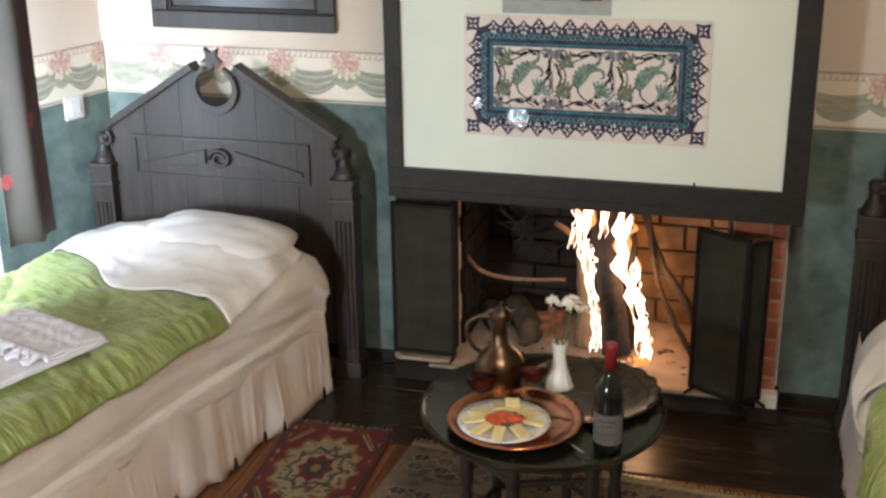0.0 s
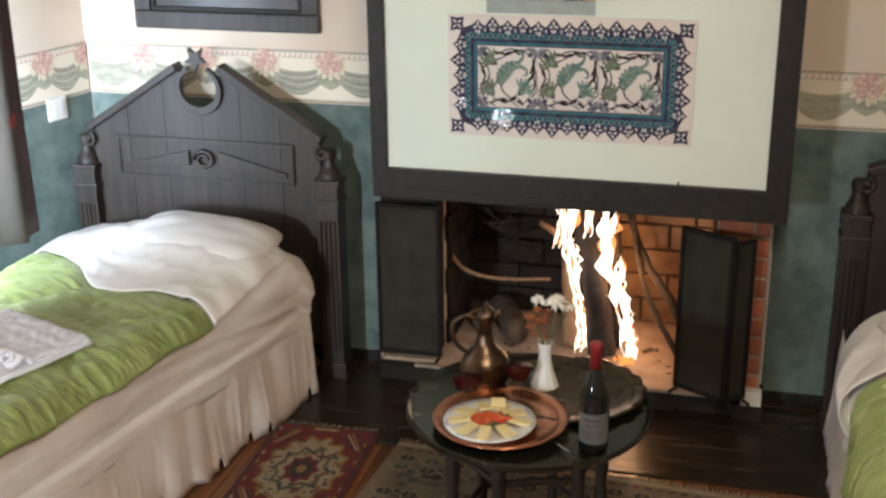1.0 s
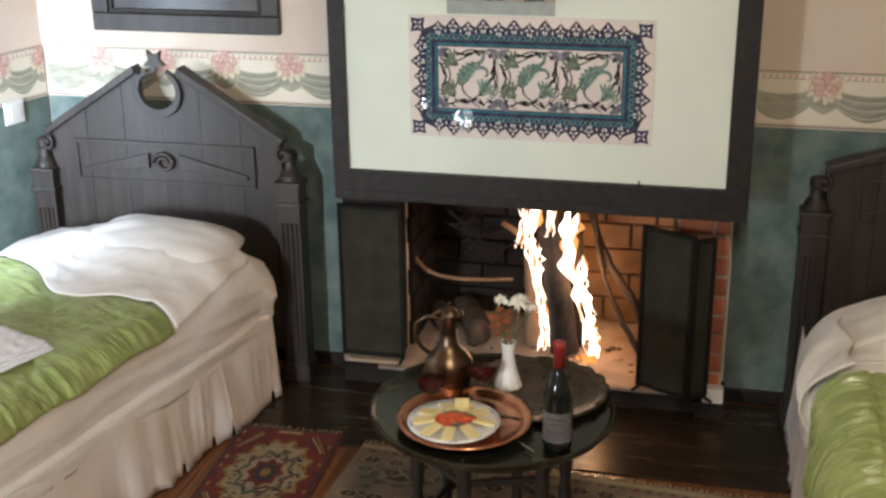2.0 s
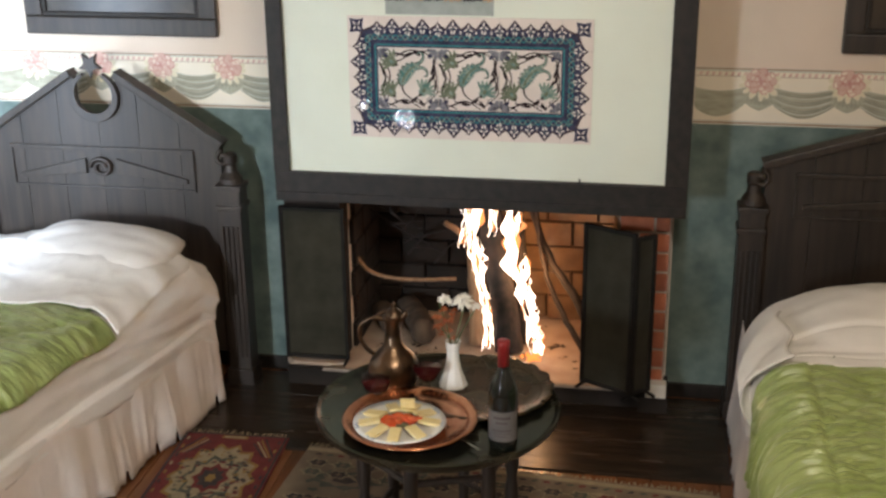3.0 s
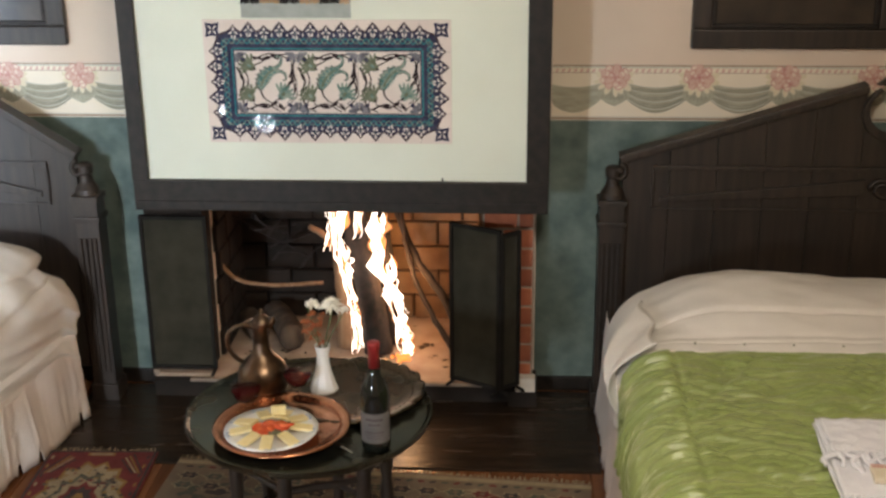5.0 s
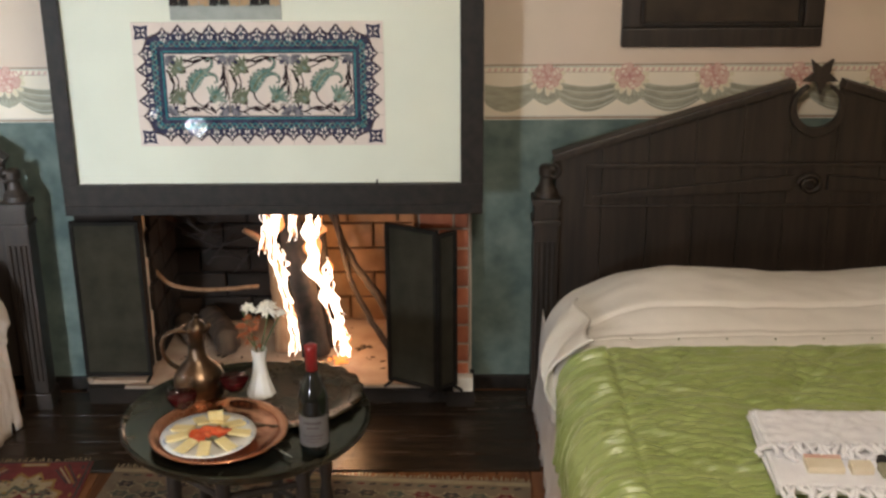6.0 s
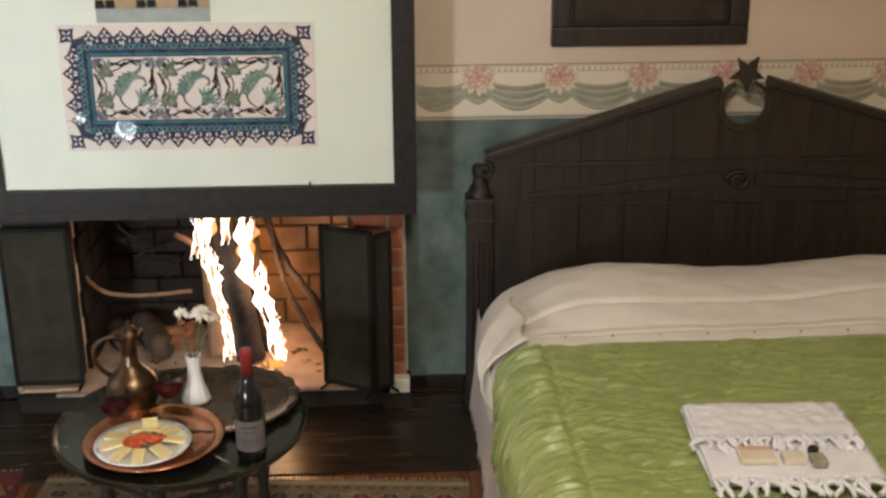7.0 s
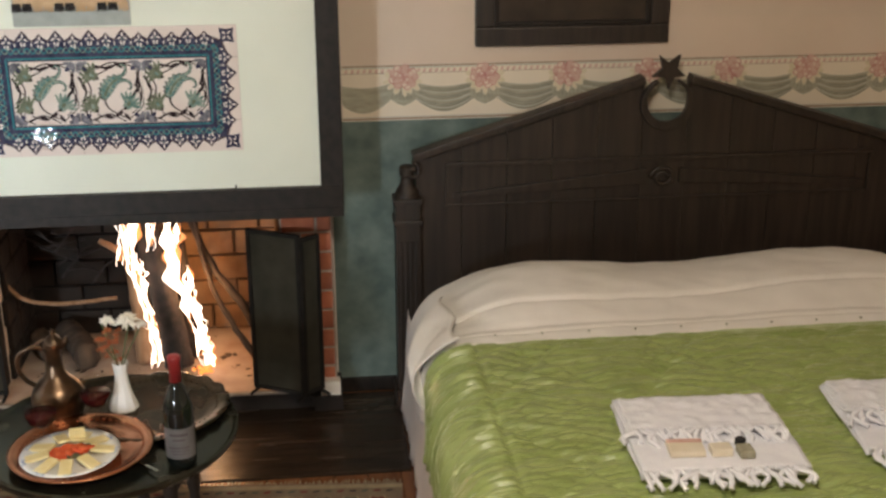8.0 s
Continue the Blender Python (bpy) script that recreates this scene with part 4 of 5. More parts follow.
# ---------------------------------------------------------------- beds
def headboard(bed, hw, y, star=1.0):
    """Carved gable headboard in the bed's own axes: hw half its width, y its front face. Planks, posts, roof moulding, crescent and star."""
    xr, ze, zp, cr, cz = hw - 0.078, 0.934, 1.180, 0.080, 1.100
    top = lambda x: zp - (abs(x) - cr) / (xr - cr) * (zp - ze) if abs(x) >= cr else cz - math.sqrt(max(cr * cr - x * x, 0))
    n = max(6, round(2 * xr / 0.155))
    for k in range(n):
        x0, x1 = -xr + 2 * xr * k / n, -xr + 2 * xr * (k + 1) / n
        xs = sorted({x0 + 0.0008, x1 - 0.0008, *[v for v in [-cr * 1.001, cr * 1.001, *(cr * math.cos(math.pi * j / 14) for j in range(1, 14))] if x0 < v < x1]})
        part("plank", prism([(x0 + 0.0008, 0.12), (x1 - 0.0008, 0.12)] + [(x, top(x)) for x in reversed(xs)], y, y + 0.028 + 0.0015 * (k % 2)), M_DARKWOOD, bed)
    for s in (-1, 1):
        a, b = Vector((s * (xr + 0.010), 0, ze + 0.000)), Vector((s * cr * 1.02, 0, zp + 0.004))
        d = (b - a).normalized()
        nn = Vector((-d.z, 0, d.x)) * (-s if d.x * s < 0 else s)
        nn = nn if nn.z > 0 else -nn
        o = [a - nn * 0.012, b - nn * 0.012, b + nn * 0.016, a + nn * 0.016]
        part("roof_moulding", prism([(p.x, p.z) for p in o], y - 0.028, y + 0.036, bevel=0.005), M_DARKWOOD, bed)
        xo = s * (hw - 0.045)
        pm = part("post", B((xo - 0.043, xo + 0.043, y - 0.045, y + 0.040, 0.0, 0.775), bevel=0.004), M_DARKWOOD, bed)
        part("plinth", B((xo - 0.052, xo + 0.052, y - 0.054, y + 0.045, 0.0, 0.07), bevel=0.004), M_DARKWOOD, pm)
        for z in (0.70, 0.775):
            part("moulding", B((xo - 0.050, xo + 0.050, y - 0.052, y + 0.044, z, z + 0.021), bevel=0.005), M_DARKWOOD, pm)
        part("finial", lathe([(0.042, 0.795), (0.040, 0.815), (0.024, 0.84), (0.020, 0.865), (0.026, 0.875), (0.026, 0.90), (0.018, 0.908)], 20, x=xo, y=y), M_DARKWOOD, pm, smooth=False)
        for fl_ in range(4):
            xx = xo - 0.027 + 0.018 * fl_
            part("flute", tube([(xx, y - 0.046, 0.12), (xx, y - 0.046, 0.64)], 0.0055, 6), M_DARKWOOD, pm)
        curl = [(s * (xr + 0.012) + 0.026 * (1 - k / 22) * math.cos(math.pi / 2 + s * k * 0.42), y - 0.016, ze - 0.045 + 0.030 * (1 - k / 26) * math.sin(math.pi / 2 + s * k * 0.42)) for k in range(20)]
        part("scroll", tube(curl, 0.008, 7), M_DARKWOOD, bed, smooth=True)
    # crescent moulding round the notch
    outer = [(1.17 * cr * math.cos(t), cz + 1.17 * cr * math.sin(t)) for t in (math.pi * (0.36 - 1.72 * k / 30) for k in range(31))]
    inner = [(0.95 * cr * math.cos(t), cz + 0.010 + 0.93 * cr * math.sin(t)) for t in (math.pi * (0.36 - 1.72 * k / 30) for k in range(31))]
    part("crescent", prism(outer + inner[::-1], y - 0.020, y + 0.002, bevel=0.003), M_DARKWOOD, bed)
    st = [(star * (0.062 if k % 2 == 0 else 0.026) * math.sin(math.pi * k / 5 + math.pi), 1.218 + star * (0.066 if k % 2 == 0 else 0.026) * math.cos(math.pi * k / 5 + math.pi)) for k in range(10)]
    part("star", prism(st, y - 0.026, y - 0.004, bevel=0.002), M_DARKWOOD, bed, "carved dark wooden star")
    # long sunk panel with bow relief and curl
    pw = xr - 0.10
    part("panel_moulding", B((-pw, pw, y - 0.012, y - 0.001, 0.895, 0.912), (-pw, pw, y - 0.010, y - 0.001, 0.752, 0.762), (pw - 0.014, pw, y - 0.012, y - 0.001, 0.762, 0.895), (-pw, -pw + 0.010, y - 0.010, y - 0.001, 0.762, 0.895), bevel=0.003), M_DARKWOOD, bed)
    for s in (-1, 1):
        part("bow_relief", prism([(s * 0.06, 0.868), (s * (pw - 0.03), 0.800), (s * (pw - 0.03), 0.784), (s * 0.06, 0.812)], y - 0.014, y - 0.001, bevel=0.003), M_DARKWOOD, bed)
    curl = [((0.016 + 0.030 * k / 30) * math.cos(0.35 * k), y - 0.012, 0.835 + (0.014 + 0.026 * k / 30) * math.sin(0.35 * k)) for k in range(28)]
    part("scroll", tube(curl, 0.008, 7), M_DARKWOOD, bed, smooth=True)


def over(s, w, r, top):
    """Across a bed: from its middle (s = 0) outward to w, round the edge of radius r and down. Gives x, z and the way out."""
    a, g = abs(s), 1 if s >= 0 else -1
    flat = w - r
    if a <= flat:
        return s, top, (0.0, 1.0)
    t = (a - flat) / r
    if t <= math.pi / 2:
        return g * (flat + r * math.sin(t)), top - r + r * math.cos(t), (g * math.sin(t), math.cos(t))
    return g * w, top - r - (a - flat - r * math.pi / 2), (g * 1.0, 0.0)


def cloth(s, y, w, r, top, lift, swell):
    x, z, (nx, nzz) = over(s, w, r, top)
    h = lift + swell
    return (x + nx * h, y, z + nzz * h)


def skirt_mesh(w, y0, y1, z1, seed, side=1):
    def f(u, v):
        y = y0 + (y1 - y0) * u
        ple = 0.003 * math.sin(y * 38 + 3.5 * math.sin(y * 5 + seed)) + 0.014 * nz(y * 5 + 1.2 * v, seed) + 0.006 * nz(y * 14 + 2 * v, v, seed + 4) - 0.008 * abs(nz(y * 26, seed + 1)) * (1.2 - v)
        hem = 0.010 + 0.022 * max(0.0, nz(y * 11, seed + 7)) + 0.040 * (nz(y * 21, seed + 2) > 0.30)
        return (side * (w + 0.004 + (0.35 + 1.0 * (1 - v)) * ple + 0.026 * (1 - v) + 0.004 * nz(y * 9, v * 6, seed)), y, hem * (1 - v) + z1 * v)
    return sheet(260, 10, f, thick=0.003)


def pillow(name, x, y, z, rx, rz, hx, hy, hz, label, tilt=0.0, seed=0):
    bm = bmesh.new()
    nu, nv = 40, 28
    for sgn in (1, -1):
        sheet(nu, nv, lambda u, v: (hx * (2 * u - 1) * (1 - 0.09 * (2 * v - 1) ** 4) , hy * (2 * v - 1) * (1 - 0.14 * (2 * u - 1) ** 4),
              sgn * hz * max((1 - abs(2 * u - 1) ** 3.2) * (1 - abs(2 * v - 1) ** 2.6), 0) ** 0.5 + 0.008 * nz(u * 5, v * 5, seed + sgn)), bm)
    bmesh.ops.remove_doubles(bm, verts=list(bm.verts), dist=0.002)
    bmesh.ops.recalc_face_normals(bm, faces=list(bm.faces))
    ob = tagged(obj(name, bm, M_LINEN, True), label, "pillow")
    ob.matrix_world = pose(x, y, z, rx, tilt, rz)
    return ob


def quilt_swell(s, y, seed):
    """Puffs between stitched lines, with puckers across them."""
    a, b = (s * 0.8 + y * 0.55 + 0.02 * nz(s * 3, y * 3, seed)) * 9.5, (s * 0.8 - y * 0.55 + 0.02 * nz(y * 3, s * 3, seed)) * 9.5
    da, db = abs(math.sin(a)), abs(math.sin(b))
    puff = 0.017 * (min(da, db) ** 0.4)
    near = 1.0 - 0.40 * min(da, db)
    pucker = near * (0.011 * nz(s * 11 + 1.5 * nz(y * 5, seed), y * 40 + 9 * s + 2 * nz(s * 4, y * 3, seed), seed + 2) - 0.011 * abs(nz(s * 15, y * 58 - 12 * s, seed + 6)) + 0.006)
    crease = 0.010 * nz(s * 2.2, y * 3, seed) + 0.004 * nz(s * 6, y * 12, seed + 9)
    return -0.007 + puff + pucker + crease


# single bed, standing a little askew
BLR = -11.0
bed1 = thing("bed", -2.015, 3.955, 0.0, "single bed with carved dark headboard and pleated white skirt", "bed", rz=BLR)
HW1 = 0.465
part("base", B((-HW1 + 0.02, HW1 - 0.02, -1.98, -0.02, 0.06, 0.33), bevel=0.01), M_SKIRT, bed1)
part("mattress", sheet(150, 150, lambda u, v: cloth((u - 0.5) * 1.42, -2.0 + 1.985 * v, HW1, 0.09, 0.55 - 0.05 * max(0, v - 0.955) / 0.045, 0.0, 0.008 * nz(u * 14, v * 3, 2) - 0.020 * abs(nz(u * 26 - 5 * v, v * 2.6, 4)) - 0.006 * abs(nz(u * 64 + 7 * v, v * 9, 6)) + 0.055 * max(0.0, min(1.0, (v - 0.66) / 0.2)) * math.exp(-((u - 0.79) / 0.10) ** 2) + (0.012 if abs(u - 0.5) > 0.44 else 0.0)), thick=0.008), M_LINEN, bed1, "white fitted sheet over the mattress", smooth=True)
part("bed_skirt", skirt_mesh(HW1, -1.99, -0.02, 0.345, 3.0), M_SKIRT, bed1, "pleated white cotton bed skirt", smooth=True)
part("bed_skirt", sheet(80, 8, lambda u, v: (-HW1 + 2 * HW1 * u, -2.005 - 0.008 * math.sin(60 * u), 0.015 + 0.33 * v), thick=0.003), M_SKIRT, bed1, "pleated white cotton bed skirt", smooth=True)
hold1 = part("headboard_back", B((-0.44, 0.44, 0.090, 0.100, 0.15, 0.93)), M_DARKWOOD, bed1)
hold1.matrix_parent_inverse = pose(0, 0, 0, 0, 0, -BLR)
headboard_rot = pose(0, 0, 0, 0, 0, -BLR)
before = set(bed1.children)
headboard(bed1, 0.538, 0.072, 0.72)
for ch in set(bed1.children) - before:
    ch.matrix_parent_inverse = headboard_rot


def quilt_edge1(u):
    """Where the single bed's green quilt ends towards the pillow, across the bed (u from -1 to 1)."""
    return -0.50 - 0.10 * u - 0.12 * math.exp(-((u - 0.05) / 0.33) ** 2)


def quilt1(u, v):
    s = -0.53 + (1.012 + 0.012 * nz(v * 9, 4.4)) * u
    e = quilt_edge1(max(-1, min(1, s / HW1)))
    y = -1.99 + (e + 0.10 + 1.99) * v
    return cloth(s, y, HW1, 0.09, 0.55, 0.018, quilt_swell(s, y, 5) * max(0.0, min(1.0, (e + 0.02 - y) / 0.07)) if y < e + 0.008 else -0.012)


part("quilt", sheet(130, 170, quilt1, thick=0.012), M_QUILT, bed1, "shiny lime green quilted satin bedspread", smooth=True)


def fold1(u, v):
    s = -0.54 + (1.015 - 0.05 * v + 0.012 * nz(v * 5, 7.1)) * u
    e = quilt_edge1(max(-1, min(1, s / HW1)))
    y = e + (-0.10 - e) * v
    puff = 0.024 + 0.030 * math.sin(math.pi * min(1, v * 1.1)) * (0.6 + 0.4 * nz(s * 3, 1)) + 0.012 * nz(s * 3.2, y * 5, 8) - 0.012 * abs(nz(s * 6 + 4 * y, y * 7, 3)) - 0.006 * abs(nz(s * 13, y * 12, 5))
    q = max(0.0, min(1.0, (v - 0.25) / 0.45))
    puff += 0.052 * q * q * (3 - 2 * q) * math.exp(-((s - 0.06) / 0.34) ** 4)
    return cloth(s, y, HW1, 0.09, 0.55, 0.012, puff)


part("top_sheet", sheet(90, 60, fold1, thick=0.006), M_LINEN, bed1, "rumpled white sheet folded back over the quilt", smooth=True)
pillow("pillow", -1.935, 3.755, 0.606, 5, -9, 0.290, 0.175, 0.072, "plump white pillow leaning at the headboard", seed=2)

# double bed
BCX = 1.232
bed2 = thing("bed", BCX, 3.985, 0.0, "double bed with wide dark carved headboard and green quilt", "bed", rz=0.0)
HW2 = 0.915
part("base", B((-HW2 + 0.03, HW2 - 0.03, -1.98, -0.02, 0.06, 0.33), bevel=0.01), M_SKIRT, bed2)
part("mattress", sheet(70, 40, lambda u, v: cloth((u - 0.5) * 2.35, -2.0 + 1.95 * v, HW2 - 0.015, 0.16, 0.565 - 0.10 * max(0.0, v - 0.85) / 0.15, 0.0, 0.004 * nz(u * 20, v * 9, 6)), thick=0.01), M_LINEN, bed2, "white fitted sheet over the mattress", smooth=True)
for sd in (-1, 1):
    part("bed_skirt", skirt_mesh(HW2, -1.99, -0.02, 0.40, 5.0 + sd, sd), M_SKIRT, bed2, "pleated white cotton bed skirt", smooth=True)
headboard(bed2, 0.955, 0.060)


def quilt2(u, v):
    s = -1.13 + 2.26 * u
    y = -1.99 + 1.25 * v
    band = abs(s) - (HW2 - 0.13)
    edge = 0.010 * math.sin(y * 165 + 2 * nz(y * 9, 3) + 9 * band) * (0.55 + nz(y * 7, s * 5)) * min(1.0, max(0.0, band / 0.03)) - 0.008 * math.exp(-(band / 0.008) ** 2) if band > -0.02 else 0.0
    return cloth(s, y, HW2, 0.11, 0.585, 0.014, (quilt_swell(s, y, 11) + edge) * max(0.0, min(1.0, (-0.75 - y) / 0.07)) if y < -0.757 + 0.012 * math.sin(s * 3) else -0.012)


part("quilt", sheet(270, 290, quilt2, thick=0.012), M_QUILT, bed2, "shiny lime green quilted satin bedspread", smooth=True)


def fold2(u, v):
    s = (-1.05 - 0.10 * max(0.0, 0.6 - v)) * (1 - 2 * u)
    tip = max(0.0, (abs(s) - HW2) / 0.3)
    y = -0.765 + 0.012 * math.sin(s * 3) + (0.60 - 0.05 * tip) * v - 0.02 * tip
    ridge = 0.080 * math.sin(math.pi * min(1.0, max(0.0, (v - 0.16) / 0.86))) ** 0.8 if v > 0.16 else 0.0
    q = max(0.0, min(1.0, (0.93 - abs(s)) / 0.30))
    ridge *= (0.92 - 0.42 * math.exp(-((s + 0.10) / 0.26) ** 2) - 0.12 * max(0.0, min(1.0, s + 0.2))) * q * q * (3 - 2 * q)
    crease = -0.013 * math.exp(-((v - 0.36 - 0.03 * math.sin(2 * s)) / 0.014) ** 2) - 0.008 * math.exp(-((v - 0.10) / 0.012) ** 2)
    drop = max(0.0, min(1.0, (abs(s) - 0.52) / 0.45)) ** 1.6 * 0.085 * min(1.0, v * 3.5) + 0.07 * max(0.0, v - 0.86) / 0.14
    px_, py_, pz_ = cloth(s, y, HW2, 0.11, 0.585, 0.026 - 0.014 * max(0.0, 1 - v / 0.08), max(0, ridge) + crease + 0.010 * nz(s * 3, y * 6, 4) + 0.004 * nz(s * 10, y * 14, 7) - 0.005 * abs(nz(s * 7 + y * 4, y * 9, 12)))
    return (px_, py_, pz_ - drop)


part("top_sheet", sheet(150, 110, fold2, thick=0.006), M_LINEN, bed2, "white sheet folded back over the pillows", smooth=True)


def flap(u, v):
    """Loose corner of the folded sheet, hanging over the edge of the bed."""
    y = -0.80 + 0.40 * u * (1 - 0.78 * v) + 0.03 * v * (1 - u)
    out = 0.020 + 0.030 * math.sin(math.pi * v) + 0.014 * math.sin(9 * u + 3 * v) + 0.006 * nz(u * 6, v * 6, 3)
    return (-HW2 - out + 0.10 * (1 - v) ** 3, y, 0.625 + 0.012 * (1 - v) ** 2 - 0.035 * u - v * (0.235 - 0.06 * u) + 0.006 * nz(u * 5, v * 3, 8))


part("sheet_corner", sheet(40, 30, flap, thick=0.006), M_LINEN, bed2, "loose corner of the white sheet", smooth=True)
hem = bmesh.new()
for k in range(9):
    bmesh.ops.create_icosphere(hem, subdivisions=1, radius=0.004, matrix=Matrix.Translation(cloth(-0.72 + 0.14 * k, -0.752, HW2, 0.11, 0.585, 0.030, 0.0)))
part("hem_stitch", hem, M_SWAGD, bed2)["kind"] = "stuff"


# ---------------------------------------------------------------- towels and toiletries
def towel(x, y, z, rz, w, d, label, seed, lean=0.0):
    t = thing("towel", x, y, z, label, "towel", "folded towels on the beds", rz)
    for layer in range(4):
        zz = 0.007 * layer
        ins = 0.004 * layer + 0.003 * nz(layer, seed)
        y0 = -d / 2 + ins if layer < 2 else -d / 2 + 0.46 * d
        bm = sheet(36, 26, lambda u, v: (-w / 2 + ins + (w - 2 * ins) * u + 0.006 * nz(v * 4, layer, seed), y0 + (d / 2 - ins - y0) * v + 0.005 * nz(u * 5, layer, seed), zz + 0.004 + 0.004 * nz(u * 6, v * 6, layer + seed) + (0.010 * abs(nz(u * 9 + 2 * v, v * 4, seed + 1)) + 0.004 * abs(nz(u * 22, v * 15, seed + 4))) * (1.0 if layer == 3 else 0.35)), thick=0.007)
        part("towel_fold", bm, M_TERRY, t, smooth=True)
    for row, (yy, zz) in enumerate(((-d / 2, 0.009), (-d / 2 + 0.46 * d, 0.025))):
        bm = bmesh.new()
        rnd = random.Random(seed * 7 + row)
        for k in range(int(w / 0.0145)):
            xx = -w / 2 + 0.008 + 0.0145 * k + rnd.uniform(-0.004, 0.004)
            ln = rnd.uniform(0.036, 0.064)
            sw, wob = rnd.uniform(-0.030, 0.030), rnd.uniform(-0.014, 0.014)
            tube(bend([(xx, yy + 0.010, zz + 0.004), (xx + wob, yy - 0.25 * ln, zz + 0.012), (xx + 0.5 * sw - wob, yy - 0.6 * ln, zz + 0.006), (xx + sw + 0.5 * wob, yy - ln, zz - 0.004)], 3), [0.0050 + 0.0022 * (q % 2) for q in range(40)], 6, bm)
        part("fringe", bm, M_TERRY, t, "twisted white fringe", smooth=True)
    return t


towel(0.930, 2.552, 0.622, -2.5, 0.405, 0.37, "folded white fringed towel lying on the green quilt", 3)
towel(1.476, 2.590, 0.622, -5, 0.36, 0.36, "second folded white fringed towel on the green quilt", 5)
towel(-2.13, 2.80, 0.585, -20, 0.40, 0.40, "folded white fringed towel on the single bed", 8)
soap = thing("soap_packet", 0.850, 2.462, 0.648, "flat cream soap packet with pink stripes", "soap", rz=-4)
part("wrapper", B((-0.045, 0.040, -0.035, 0.030, -0.006, 0.010), bevel=0.005), M_SOAP, soap)
part("stripe", B((-0.044, 0.039, 0.012, 0.016, 0.0102, 0.0112), (-0.044, 0.039, 0.021, 0.025, 0.0102, 0.0112)), M_STRIPE, soap, "printed pink stripes")
tagged(obj("soap_box", B((0.902, 0.952, 2.422, 2.460, 0.642, 0.661), bevel=0.003), M_SOAP), "small cream soap box on the towel", "soap")
vial = thing("shampoo_vial", 0.980, 2.454, 0.650, "small clear shampoo vial with a black cap lying down", "bottle")
part("vial_body", B((-0.016, 0.020, -0.05, -0.004, -0.008, 0.012), bevel=0.006), M_SACHET, vial)
part("cap", lathe([(0.010, 0), (0.013, 0.003), (0.013, 0.016), (0.010, 0.019)], 16, x=0.0, y=0.006), M_TASSELB, vial, "round black cap")

# ---------------------------------------------------------------- round tray table
TX, TY, TZ = -0.575, 3.005, 0.493
table = thing("tray_table", TX, TY, 0.0, "low round folding table with a dark metal top", "table")
part("tabletop", lathe([(0.30, TZ - 0.026), (0.334, TZ - 0.022), (0.343, TZ - 0.010), (0.343, TZ + 0.002), (0.337, TZ + 0.004), (0.328, TZ - 0.003), (0.02, TZ - 0.003)], 96), M_PATINA, table, "dark tarnished metal top", smooth=False)
for k in range(6):
    t = 2 * math.pi * k / 6 + 0.35
    r0, r1 = 0.215, 0.235
    part("leg", lathe([(0.015, 0.004), (0.018, 0.03), (0.015, 0.08), (0.020, 0.20), (0.014, 0.24), (0.020, 0.28), (0.020, 0.44), (0.016, TZ - 0.025)], 14, x=r0 * math.cos(t), y=r0 * math.sin(t)), M_DARKWOOD, table, smooth=True)
    u = t + 2 * math.pi / 6
    for z in (0.13, 0.36):
        part("rail", tube([(r0 * math.cos(t), r0 * math.sin(t), z), (r0 * math.cos(u), r0 * math.sin(u), z)], 0.010, 8), M_DARKWOOD, table)


def tray(name, x, y, z, r, mat, label, scallop=0.0):
    t = thing(name, x, y, z, label, "tray", "trays on the table")
    bm = bmesh.new()
    n = 144
    prof = [(0.0, 0.002), (0.72, 0.002), (0.80, 0.004), (0.90, 0.010), (0.96, 0.014), (1.0, 0.012), (0.99, 0.009), (0.90, 0.004), (0.78, 0.0), (0.0, 0.0)]
    rings = []
    for q, h in prof:
        rings.append([bm.verts.new(((r * q * (1 + (scallop * abs(math.sin(9 * a)) if q > 0.93 else 0))) * math.cos(a), (r * q * (1 + (scallop * abs(math.sin(9 * a)) if q > 0.93 else 0))) * math.sin(a), h + (0.004 * abs(math.sin(9 * a)) if scallop and q > 0.93 else 0))) for a in (2 * math.pi * k / n for k in range(n))] if q else None)
    c0, c1 = bm.verts.new((0, 0, 0.002)), bm.verts.new((0, 0, 0.0))
    for a, b in zip(rings, rings[1:]):
        if a is None:
            for k in range(n):
                bm.faces.new((c0, b[k], b[(k + 1) % n]))
        elif b is None:
            for k in range(n):
                bm.faces.new((a[k], c1, a[(k + 1) % n]))
        else:
            for k in range(n):
                bm.faces.new((a[k], b[k], b[(k + 1) % n], a[(k + 1) % n]))
    bmesh.ops.recalc_face_normals(bm, faces=list(bm.faces))
    part("tray_body", bm, mat, t, smooth=True)
    beads = bmesh.new()
    for k in range(56):
        a = 2 * math.pi * k / 56
        bmesh.ops.create_icosphere(beads, subdivisions=1, radius=0.0035, matrix=Matrix.Translation((0.85 * r * math.cos(a), 0.85 * r * math.sin(a), 0.0075)))
    part("bead_ring", beads, mat, t)
    return t


